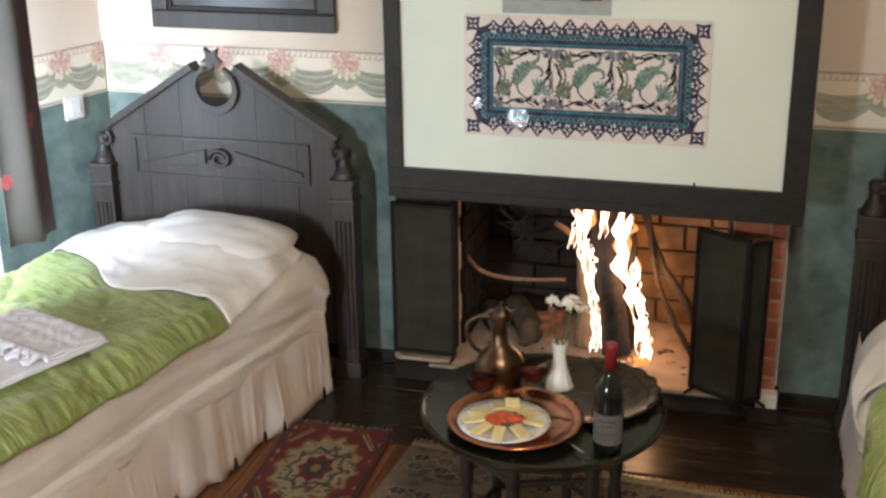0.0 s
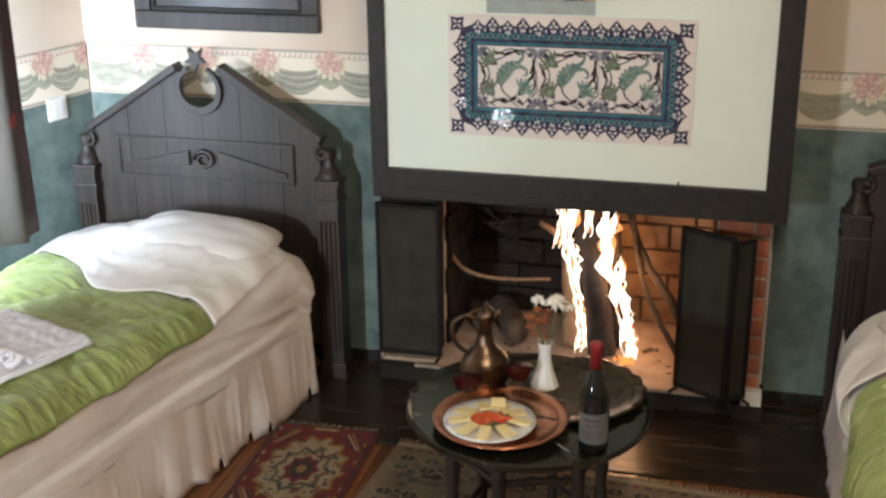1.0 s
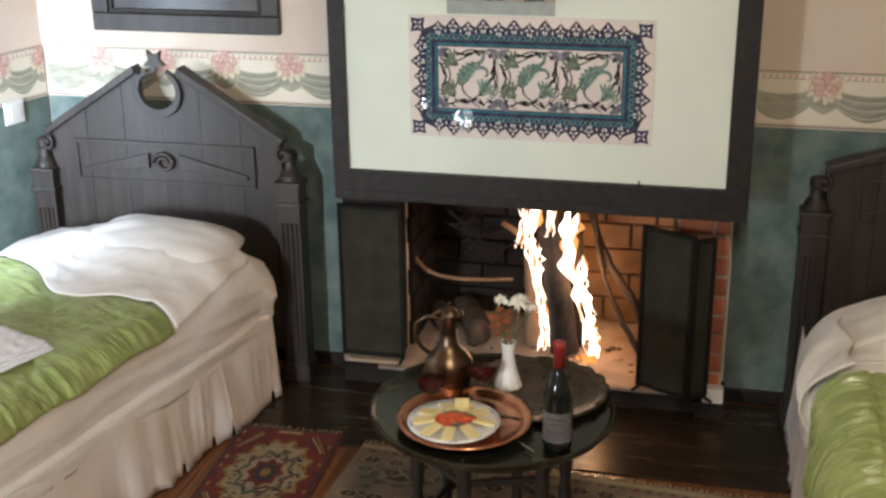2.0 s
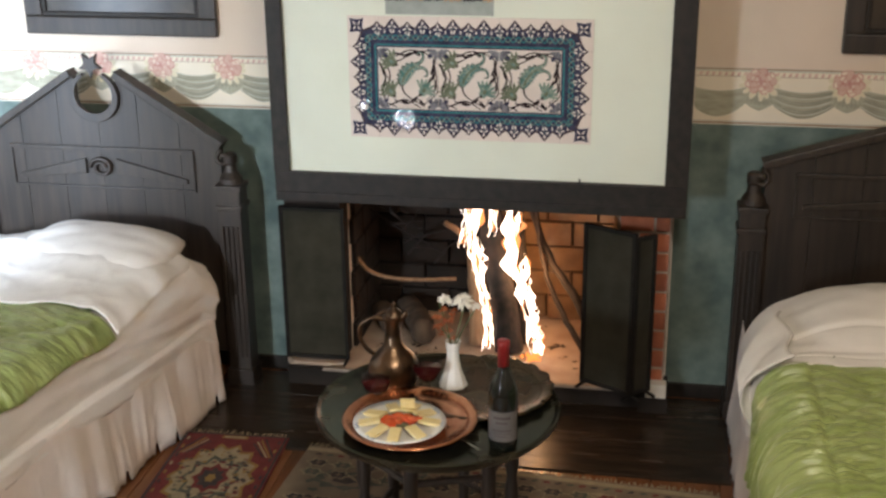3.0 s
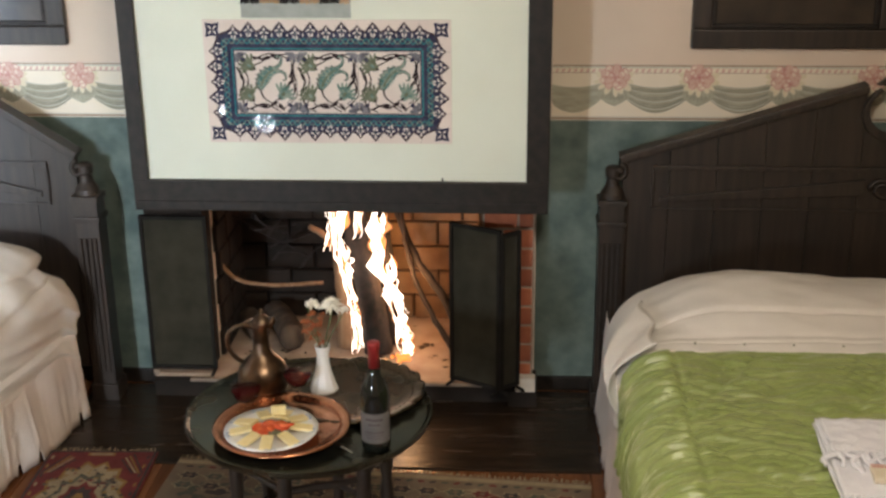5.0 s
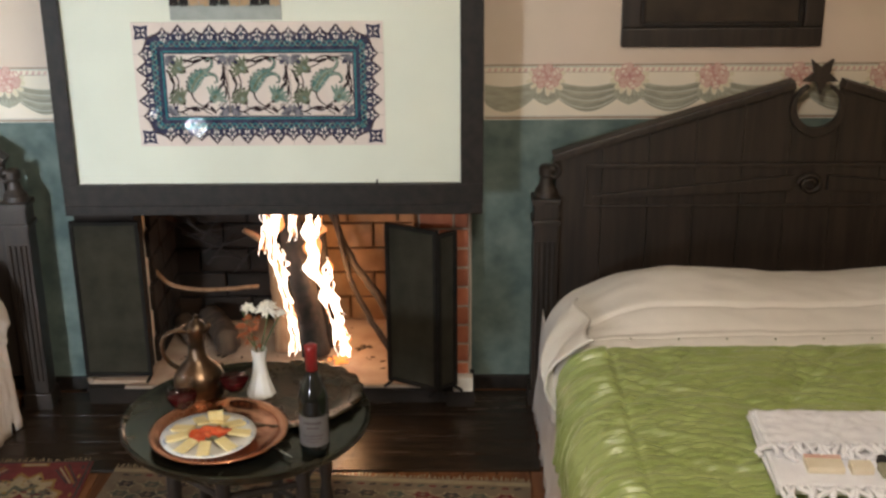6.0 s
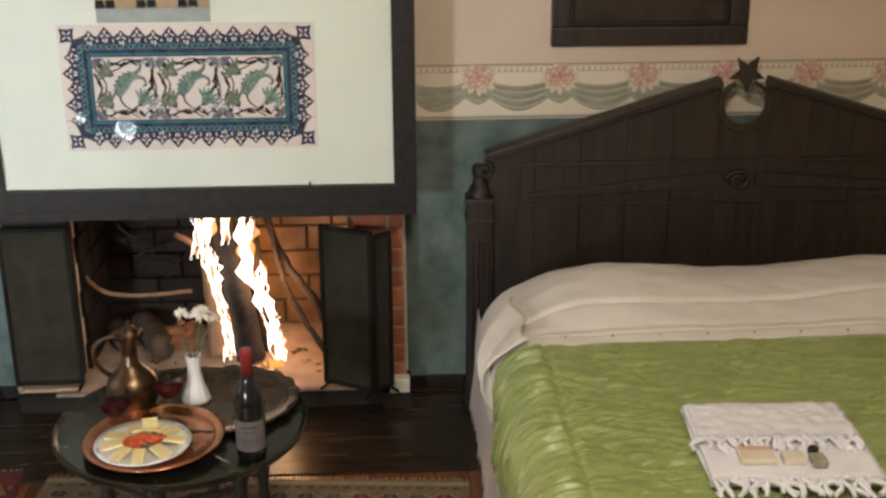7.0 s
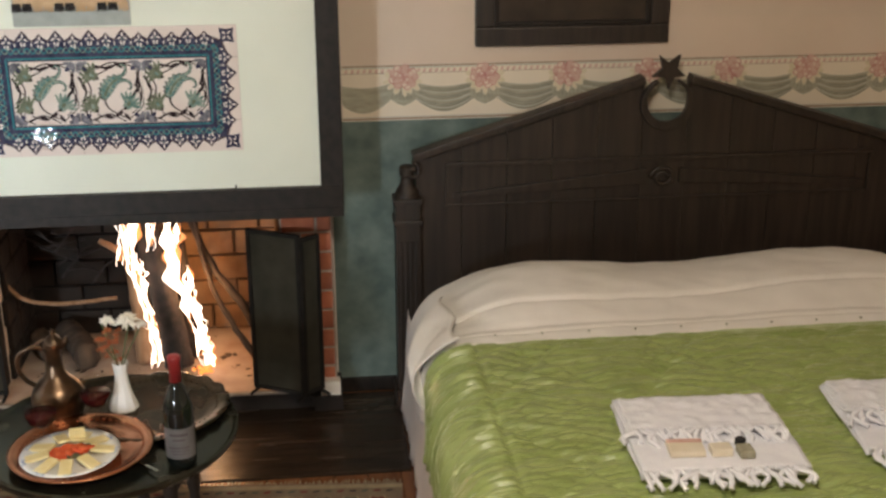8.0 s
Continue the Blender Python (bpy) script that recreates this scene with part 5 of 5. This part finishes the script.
tray("scalloped_tray", -0.470, 3.115, TZ + 0.001, 0.205, M_BROWNTRAY, "dark tarnished tray with a scalloped rim", 0.035)
tray("copper_tray", -0.628, 2.882, TZ + 0.012, 0.185, M_COPPER, "round polished copper tray with a beaded rim")
PLZ = TZ + 0.015
plate = thing("plate", -0.648, 2.838, PLZ, "white china plate with blue sprigs, laid with cheese", "plate")
part("plate_body", lathe([(0.070, 0.0), (0.075, 0.003), (0.105, 0.010), (0.124, 0.015), (0.125, 0.017), (0.104, 0.013), (0.075, 0.006), (0.01, 0.005)], 64), M_PORCELAIN, plate, smooth=True)
sprigs = []
for k in range(9):
    a = 2 * math.pi * k / 9
    for j in range(4):
        b = a + 0.07 * (j - 1.5)
        sprigs.append((M_BLUEPRINT, 1, ell((0.113 + 0.004 * (j % 2)) * math.cos(b), (0.113 + 0.004 * (j % 2)) * math.sin(b), 0.006, 0.003, b + j, 8)))
printed("blue_sprigs", sprigs, lambda a, b, h: (a, b, 0.0152 + 0.13 * max(0, math.hypot(a, b) - 0.108) + h), plate)["kind"] = "stuff"
for k, (a, lng) in enumerate(((0.1, 1), (0.75, 1), (1.35, 1.1), (2.0, 1), (2.75, 1.1), (3.35, 1), (4.1, 1), (4.75, 1), (5.5, 1))):
    c = tagged(obj("cheese_slice", B((-0.030 * lng, 0.030 * lng, -0.016, 0.016, 0, 0.008), bevel=0.0015), M_CHEESE), "pale yellow slice of cheese on the plate", "cheese", "cheese on the plate")
    c.matrix_world = pose(-0.648 + 0.080 * math.cos(a), 2.838 + 0.080 * math.sin(a), PLZ + 0.014, 0, 10, math.degrees(a))
stand = tagged(obj("cheese_slice", B((-0.020, 0.020, -0.004, 0.004, 0, 0.034), bevel=0.0015), M_CHEESE), "pale slice of cheese standing upright", "cheese", "cheese on the plate")
stand.matrix_world = pose(-0.640, 2.908, PLZ + 0.018, 12, 0, 8)
for k, (dx, dy) in enumerate(((-0.035, 0.0), (-0.005, 0.012), (0.025, 0.008), (-0.015, -0.018), (0.012, -0.008), (0.040, 0.012))):
    tm = tagged(obj("tomato_slice", lathe([(0.010, 0), (0.022, 0.002), (0.023, 0.006), (0.018, 0.009), (0.004, 0.0085)], 20), M_TOMATO, True), "thin red tomato slice", "tomato", "tomato slices on the plate")
    tm.matrix_world = pose(-0.648 + dx, 2.838 + dy, PLZ + 0.012 + 0.003 * (k % 3), 14, 9 * (k % 3 - 1), 30 * k)
for k in range(9):
    r = random.Random(k + 70)
    bm = bmesh.new()
    bmesh.ops.create_icosphere(bm, subdivisions=2, radius=0.0075, matrix=Matrix.Diagonal((1.25, 1, 0.95, 1)))
    o = tagged(obj("olive", bm, M_OLIVES, True), "small green olive on the plate", "olive", "olives on the plate")
    o.location = (-0.628 + r.uniform(-0.02, 0.035), 2.811 + r.uniform(-0.012, 0.012) + (0.055 if k > 5 else 0), PLZ + 0.016 + 0.004 * (k % 2))
fork = thing("fork", -0.455, 2.79, TZ + 0.012, "slim steel fork lying on the table", "fork", rz=-44)
part("handle", B((-0.075, 0.05, -0.0035, 0.0035, -0.004, -0.001), bevel=0.001), M_STEEL, fork)
part("prongs", B((-0.115, -0.085, -0.008, -0.005, 0.0, 0.002), (-0.115, -0.085, -0.0015, 0.0015, 0.0, 0.002), (-0.115, -0.085, 0.005, 0.008, 0.0, 0.002), (-0.088, -0.073, -0.008, 0.008, -0.002, 0.001)), M_STEEL, fork)

bottle = thing("wine_bottle", -0.364, 2.806, TZ + 0.002, "dark wine bottle with red capsule and grey label", "bottle", rz=12)
part("glass_body", lathe([(0.030, 0.0), (0.037, 0.004), (0.0385, 0.02), (0.0385, 0.150), (0.036, 0.172), (0.028, 0.196), (0.019, 0.215), (0.0145, 0.232), (0.0140, 0.285), (0.0155, 0.287), (0.0155, 0.298), (0.013, 0.300)], 48), M_BOTTLE, bottle, smooth=True)
part("capsule", lathe([(0.0155, 0.232), (0.0152, 0.284), (0.0166, 0.287), (0.0166, 0.300), (0.014, 0.302)], 32), M_CAPSULE, bottle, "red foil capsule", smooth=True)
lab = bmesh.new()
sheet(24, 1, lambda u, v: (0.0391 * math.sin(-1.25 + 2.5 * u - 0.15), -0.0391 * math.cos(-1.25 + 2.5 * u - 0.15), 0.030 + 0.085 * v), lab)
lb = part("label", lab, M_LABEL, bottle, "dull grey paper label", smooth=True)
bars = bmesh.new()
for z0, z1, a0, a1 in ((0.095, 0.101, -0.7, 0.5), (0.082, 0.086, -0.5, 0.3), (0.060, 0.063, -0.8, 0.6), (0.052, 0.054, -0.7, 0.5), (0.044, 0.046, -0.6, 0.3)):
    sheet(10, 1, lambda u, v: (0.0395 * math.sin(a0 + (a1 - a0) * u - 0.1), -0.0395 * math.cos(a0 + (a1 - a0) * u - 0.1), z0 + (z1 - z0) * v), bars)
part("print", bars, M_INK, lb, "dark printed lines")

jug = thing("copper_jug", -0.722, 3.105, TZ + 0.003, "aged copper ewer with a long curved handle", "jug", rz=0)
part("jug_body", lathe([(0.052, 0.0), (0.058, 0.003), (0.068, 0.022), (0.072, 0.045), (0.0715, 0.064), (0.066, 0.083), (0.051, 0.103), (0.034, 0.119), (0.0255, 0.136), (0.0230, 0.160), (0.0222, 0.163), (0.0235, 0.166), (0.0215, 0.190), (0.0245, 0.205), (0.029, 0.213), (0.027, 0.217)], 40), M_BRONZE, jug, smooth=True)
part("lid", lathe([(0.029, 0.214), (0.027, 0.224), (0.018, 0.236), (0.008, 0.243), (0.0055, 0.248), (0.008, 0.253), (0.003, 0.259)], 24, x=0.004), M_BRONZE, jug, "domed hinged lid", smooth=True)
part("handle", tube(bend([(-0.022, 0, 0.205), (-0.055, -0.01, 0.212), (-0.088, -0.015, 0.190), (-0.092, -0.015, 0.150), (-0.075, -0.010, 0.115), (-0.048, -0.004, 0.092)], 7), 0.0068, 10), M_BRONZE, jug, smooth=True)
part("thumb_piece", tube(bend([(-0.046, -0.004, 0.216), (-0.030, -0.002, 0.226), (-0.010, 0, 0.232)], 5), [0.004] * 3 + [0.006] * 8, 8), M_BRONZE, jug, smooth=True)
part("spout", tube(bend([(0.02, 0, 0.208), (0.034, -0.004, 0.222), (0.040, -0.006, 0.236)], 5), [0.012] * 4 + [0.010] * 4 + [0.006] * 3, 10), M_BRONZE, jug, smooth=True)

vase = thing("vase", -0.552, 3.128, TZ + 0.004, "white porcelain bud vase with a white chrysanthemum", "vase")
part("vase_body", lathe([(0.040, 0.0), (0.042, 0.004), (0.036, 0.022), (0.025, 0.055), (0.019, 0.085), (0.018, 0.110), (0.022, 0.133), (0.0235, 0.140), (0.019, 0.139), (0.015, 0.11)], 10), M_PORCELAIN, vase)
vf = tagged(new("flower_bunch"), "white chrysanthemum with dried red flowers in the vase", "flowers")
vf.location = (-0.552, 3.128, TZ + 0.004)
for k, (hx, hy, hz_) in enumerate(((0.035, 0.0, 0.255), (-0.04, 0.005, 0.255), (-0.03, -0.01, 0.185), (0.065, 0.0, 0.245))):
    part("stalk", tube(bend([(0, 0, 0.05), (0.2 * hx, hy, 0.14), (hx, hy, hz_)], 5), 0.002, 6), M_GREEN, vf)


def bloom(x, y, z, r, n, mat, seed):
    bm = bmesh.new()
    rnd = random.Random(seed)
    for k in range(n):
        a, e = rnd.uniform(0, 6.283), rnd.uniform(-0.2, 1.2)
        ln = r * rnd.uniform(0.7, 1.05)
        d = Vector((math.cos(a) * math.cos(e), math.sin(a) * math.cos(e), math.sin(e)))
        side = d.cross(Vector((0, 0, 1))).normalized() * r * 0.13
        c = Vector((x, y, z))
        droop = Vector((0, 0, -0.25 * ln))
        v = [bm.verts.new(q) for q in (c, c + d * ln * 0.5 + side, c + d * ln + droop, c + d * ln * 0.5 - side, c + d * ln * 0.5 + Vector((0, 0, 0.12 * r)))]
        for f in ((0, 1, 4), (1, 2, 4), (2, 3, 4), (3, 0, 4), (0, 3, 2, 1)):
            bm.faces.new([v[i] for i in f])
    return bm


part("bloom", bloom(0.030, -0.005, 0.262, 0.040, 70, M_PETALW, 1), M_PETALW, vf, "white chrysanthemum head")
part("bloom", bloom(-0.022, 0.0, 0.262, 0.028, 50, M_PETALW, 2), M_PETALW, vf, "white chrysanthemum head")
part("bloom", bloom(0.068, 0.0, 0.248, 0.022, 30, M_PETALW, 3), M_PETALW, vf, "white chrysanthemum head")
for k in range(16):
    r = random.Random(k + 9)
    part("dried_head", bloom(-0.03 + r.uniform(-0.03, 0.035), r.uniform(-0.02, 0.02), 0.185 + r.uniform(-0.035, 0.05), 0.017, 16, M_DRIED, k), M_DRIED, vf)


def wine_glass(x, y, seed):
    g = thing("wine_glass", x, y, TZ + 0.012 if y > 3.0 else TZ + 0.020, "stemmed glass half full of red wine", "glass", "wine glasses on the table")
    part("glass_bowl", lathe([(0.032, 0.0), (0.033, 0.002), (0.006, 0.005), (0.0035, 0.010), (0.0035, 0.032), (0.012, 0.036), (0.033, 0.052), (0.042, 0.076), (0.041, 0.102), (0.037, 0.122), (0.0358, 0.122), (0.0397, 0.102), (0.0407, 0.076), (0.032, 0.054), (0.011, 0.0385), (0.002, 0.038)], 40), M_GLASS, g, smooth=True)
    part("wine", lathe([(0.001, 0.0390), (0.0108, 0.0395), (0.0313, 0.0548), (0.0398, 0.0760), (0.0396, 0.0810), (0.001, 0.0810)], 40), M_WINE, g, "dark red wine", smooth=True)
    return g


wine_glass(-0.733, 2.935, 1)
wine_glass(-0.612, 3.052, 2)


# ---------------------------------------------------------------- rugs
def rug(name, x, y, rz, w, d, base, shapes, label, full):
    t = thing(name, x, y, 0.0022, label, "rug", "rugs on the floor", rz)
    part("pile", sheet(40, 40, lambda u, v: (w * (u - 0.5), d * (v - 0.5), 0.006 + 0.0015 * nz(u * 5, v * 5, w)), thick=0.006), base, t)
    printed("woven_pattern", shapes, lambda a, b, h: (a * w / full, b, 0.0085 + h), t)
    for e in (-1, 1):
        bm = bmesh.new()
        rnd = random.Random(int(w * 100) + e)
        for k in range(int(w / 0.009)):
            xx = -w / 2 + 0.009 * k + rnd.uniform(-0.002, 0.002)
            tube([(xx, e * d / 2, 0.005), (xx + rnd.uniform(-0.008, 0.008), e * (d / 2 + rnd.uniform(0.018, 0.034)), 0.0035)], 0.0022, 4, bm)
        part("fringe", bm, M_RUGCREAM, t, "knotted cream wool fringe")
    return t


def step_ring(cx, cy, rx, ry, steps, jag):
    """A stepped, tooth-edged medallion outline."""
    out = []
    for k in range(steps * 2):
        a = math.pi * k / steps
        q = 1.0 if k % 2 == 0 else jag
        out.append((cx + rx * q * math.cos(a), cy + ry * q * math.sin(a)))
    return out


red = [(M_RUGDARK, 1, rect(-0.200, 0.200, -0.42, 0.42)), (M_RUGRED, 2, rect(-0.190, 0.190, -0.41, 0.41)),
       (M_RUGGOLD, 3, step_ring(0, 0.12, 0.165, 0.235, 14, 0.84)), (M_RUGCREAM, 4, step_ring(0, 0.12, 0.150, 0.215, 14, 0.84)), (M_RUGGREEN, 5, step_ring(0, 0.12, 0.110, 0.155, 10, 0.80)),
       (M_RUGCREAM, 6, step_ring(0, 0.12, 0.095, 0.130, 10, 0.78)), (M_RUGRED, 7, step_ring(0, 0.12, 0.070, 0.095, 8, 0.75)), (M_RUGDARK, 8, step_ring(0, 0.12, 0.052, 0.068, 8, 0.72)), (M_RUGGOLD, 9, step_ring(0, 0.12, 0.022, 0.030, 6, 0.7))]
rr = random.Random(4)
for k in range(120):
    a = rr.uniform(0, 6.283)
    q = rr.choice((0.118, 0.128, 0.088, 0.135, 0.105, 0.150, 0.072))
    red.append((rr.choice((M_RUGDARK, M_RUGGOLD, M_RUGRED, M_RUGGREEN, M_RUGDARK)), 10 + k % 4, step_ring(q * math.cos(a), 0.12 + q * 1.42 * math.sin(a), rr.uniform(0.007, 0.020), rr.uniform(0.005, 0.012), rr.choice((3, 4, 5)), 0.55)))
for sx_ in (-1, 1):
    for sy_ in (-1, 1):
        for j in range(4):
            red.append(((M_RUGDARK, M_RUGGOLD, M_RUGCREAM, M_RUGDARK)[j], 6 + j, ribbon([(sx_ * (0.185 - 0.012 * j), 0.12 + sy_ * (0.15 + 0.0 * j)), (sx_ * (0.12 - 0.012 * j), 0.12 + sy_ * (0.275 - 0.012 * j))], 0.007)))
    for k in range(14):
        red.append((rr.choice((M_RUGGOLD, M_RUGCREAM, M_RUGDARK)), 5, ell(sx_ * 0.178, -0.38 + 0.058 * k, 0.006, 0.014, 0, 6)))
red += [(M_RUGGOLD, 5, rect(-0.05, 0.05, 0.385, 0.405)), (M_RUGCREAM, 6, rect(-0.04, 0.04, 0.389, 0.401))]
rug("rug", -1.388, 3.172, 2.0, 0.375, 0.84, M_RUGRED, red, "small red wool rug with a cream and gold medallion", 0.41)

big = [(M_RUGBEIGE, 1, rect(-0.69, 0.69, -0.58, 0.58)), (M_RUGCREAM, 2, rect(-0.69, 0.69, 0.548, 0.572))]
for k in range(34):
    x0 = -0.66 + 0.039 * k
    big.append(((M_RUGDARK, M_RUGGREEN, M_RUGRED)[k % 3], 3, ell(x0 + 0.02, 0.532, 0.014, 0.007, 0.5 * (k % 2), 6)))
rb = random.Random(12)
for k in range(260):
    cx, cy = rb.uniform(-0.66, 0.66), rb.uniform(-0.55, 0.50)
    w = 0.5 + 0.5 * nz(cx * 4, cy * 4, 2.2)
    m = rb.choice((M_RUGGREEN, M_RUGDARK, M_RUGCREAM, M_RUGBEIGE, M_RUGRED if cx > 0.1 else M_RUGGREEN))
    big.append((m, 4 + k % 8, step_ring(cx, cy, rb.uniform(0.012, 0.036), rb.uniform(0.007, 0.016), rb.choice((3, 4, 5)), 0.6)))
for cx, cy, s_ in ((-0.50, 0.38, 1.0), (-0.12, 0.30, 1.1), (0.42, 0.42, 1.0), (0.20, 0.40, 0.7)):
    big += [(M_RUGGREEN if cx < 0 else M_RUGRED, 13, step_ring(cx, cy, 0.13 * s_, 0.062 * s_, 9, 0.72)), (M_RUGBEIGE, 14, step_ring(cx, cy, 0.085 * s_, 0.04 * s_, 7, 0.72)), (M_RUGDARK if cx < 0 else M_RUGRED, 15, step_ring(cx, cy, 0.05 * s_, 0.022 * s_, 5, 0.7))]
for row, cy in enumerate((0.47, 0.41, 0.25, 0.19)):      # stepped diamonds in rows, with pale outlines
    for k in range(15):
        cx = -0.62 + 0.088 * k + 0.02 * nz(k, row, 3.1)
        tone = (M_RUGDARK, M_RUGGREEN, M_RUGDARK if cx < 0.1 else M_RUGRED)[(k + row) % 3]
        big += [(M_RUGCREAM, 16, step_ring(cx, cy, 0.046, 0.030, 6, 0.66)), (tone, 17, step_ring(cx, cy, 0.038, 0.024, 6, 0.62)), (M_RUGBEIGE, 18, step_ring(cx, cy, 0.013, 0.009, 4, 0.6))]
rug("rug", -0.485, 2.925, -4.4, 1.38, 1.16, M_RUGBEIGE, big, "worn beige patterned rug under the low table", 1.38)


# ---------------------------------------------------------------- pictures, curtain, switch
def picture(x0, x1, z0, z1, label):
    t = thing("picture", (x0 + x1) / 2, WY - 0.003, z0, label, "picture", "dark framed pictures on the wall")
    w, h, b = (x1 - x0) / 2, z1 - z0, 0.066
    part("frame", B((-w, w, -0.030, -0.002, 0, b), (-w, w, -0.030, -0.002, h - b, h), (-w, -w + b, -0.030, -0.002, b, h - b), (w - b, w, -0.030, -0.002, b, h - b), bevel=0.006), M_DARKWOOD, t)
    part("inner_moulding", B((-w + b, w - b, -0.022, -0.004, b, b + 0.016), (-w + b, w - b, -0.022, -0.004, h - b - 0.016, h - b), (-w + b, -w + b + 0.016, -0.022, -0.004, b + 0.016, h - b - 0.016), (w - b - 0.016, w - b, -0.022, -0.004, b + 0.016, h - b - 0.016), bevel=0.004), M_FRAME, t)
    part("canvas", B((-w + b + 0.01, w - b - 0.01, -0.010, -0.003, b + 0.01, h - b - 0.01)), M_PICTURE, t, "dark varnished picture")
    return t


picture(-2.318, -1.583, 1.298, 1.86, "dark wooden framed picture above the single bed")
picture(0.575, 1.258, 1.292, 1.85, "dark wooden framed picture above the double bed")

sw = thing("light_switch", *aside(0.185, 0.005), 1.005, "white plastic light switch on the side wall", "switch", rz=-math.degrees(SPLAY))
part("plate", B((0, 0.009, -0.045, 0.045, -0.043, 0.043), bevel=0.003), M_WHITEPLASTIC, sw)
part("rocker", B((0.009, 0.014, -0.024, 0.024, -0.028, 0.028), bevel=0.002), M_WHITEPLASTIC, sw)

curtain = thing("curtain", -2.47, 3.0, 0.66, "heavy olive curtain embroidered with red roses", "curtain")


def drape(u, v, y0=0.36, y1=0.53):
    y = y0 + (y1 - y0) * u
    return (0.030 * math.sin(y * 30) + 0.012 * nz(y * 6, v * 2), y, 1.75 * v + 0.01 * math.sin(y * 20))


part("curtain_cloth", sheet(70, 24, drape, thick=0.003), M_CURTAIN, curtain, smooth=True)
part("curtain_edge", sheet(12, 24, lambda u, v: drape(u, v, 0.53, 0.61), thick=0.003), M_CURTEDGE, curtain, "dark plum edge", smooth=True)
for y, z in ((0.500, 0.778), (0.384, 0.588), (0.478, 0.434), (0.379, 0.240), (0.40, 1.0), (0.50, 1.15)):
        sh = []
        for k in range(7):
            a = 0.9 * k
            sh.append((M_ROSE, 1 + k % 3, ell(0.013 * math.cos(a), 0.015 * math.sin(a), 0.014, 0.010, a, 8)))
        sh.append((M_GREEN, 1, ell(0.004, -0.028, 0.004, 0.012, 0.3, 8)))
        bx = 0.030 * math.sin(y * 30) + 0.012 * nz(y * 6, z / 1.75 * 2)
        dx = 0.9 * math.cos(y * 30)
        printed("embroidered_rose", sh, lambda a, b, h: (bx + dx * a + 0.004 + h, y + a, z + b), curtain)["kind"] = "stuff"

# ---------------------------------------------------------------- bricks
bricks = {}


def brick(x, y, z, w, d, h, mat, parent):
    key = (round(w, 3), round(d, 3), round(h, 3), mat.name)
    if key not in bricks:
        bm = B((-w / 2, w / 2, -d / 2, d / 2, -h / 2, h / 2))
        bmesh.ops.bevel(bm, geom=[e for e in bm.edges], offset=0.003, segments=1, affect="EDGES")
        me = bpy.data.meshes.new("brick")
        bm.to_mesh(me)
        bm.free()
        me.materials.append(mat)
        bricks[key] = me
    ob = new("brick", bricks[key])
    ob.parent = parent
    ob.location = (x, y, z)
    return ob


rk = random.Random(8)
for course in range(9):      # right pier, red bricks with pale joints
    z = 0.130 + 0.0735 * course
    cuts = (NX1 + 0.008, -0.055, 0.056) if course % 2 else (NX1 + 0.008, 0.0, 0.056)
    for a, b in zip(cuts, cuts[1:]):
        brick((a + b) / 2, 4.075 + rk.uniform(-0.003, 0.003), z, b - a - 0.009, 0.10, 0.064, M_BRICK, fb)
for course in range(8):      # left pier, in the same dimmed sooty brick
    z = 0.130 + 0.078 * course
    cuts = (-1.343, -1.25, NX0 - 0.006) if course % 2 else (-1.343, -1.20, NX0 - 0.006)
    for a, b in zip(cuts, cuts[1:]):
        brick((a + b) / 2, 4.105 + rk.uniform(-0.003, 0.003), z, b - a - 0.010, 0.07, 0.068, M_DIMBRICK, fb)
for course in range(11):     # firebox back and sides; left bricks coloured darker for shade away from the fire
    z = 0.150 + 0.105 * course
    x = NX0 - 0.09 + (0.10 if course % 2 else 0.0)
    while x < NX1 + 0.06:
        brick(x + 0.10, 4.600 + rk.uniform(-0.003, 0.003), z, 0.190, 0.05, 0.096, M_FIREBRICK if x > -0.72 else M_DIMBRICK, fb)
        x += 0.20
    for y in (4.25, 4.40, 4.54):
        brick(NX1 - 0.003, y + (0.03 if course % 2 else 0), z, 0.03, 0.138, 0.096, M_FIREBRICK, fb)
        brick(NX0 + 0.003, y + (0.03 if course % 2 else 0), z, 0.03, 0.138, 0.096, M_DIMBRICK, fb)
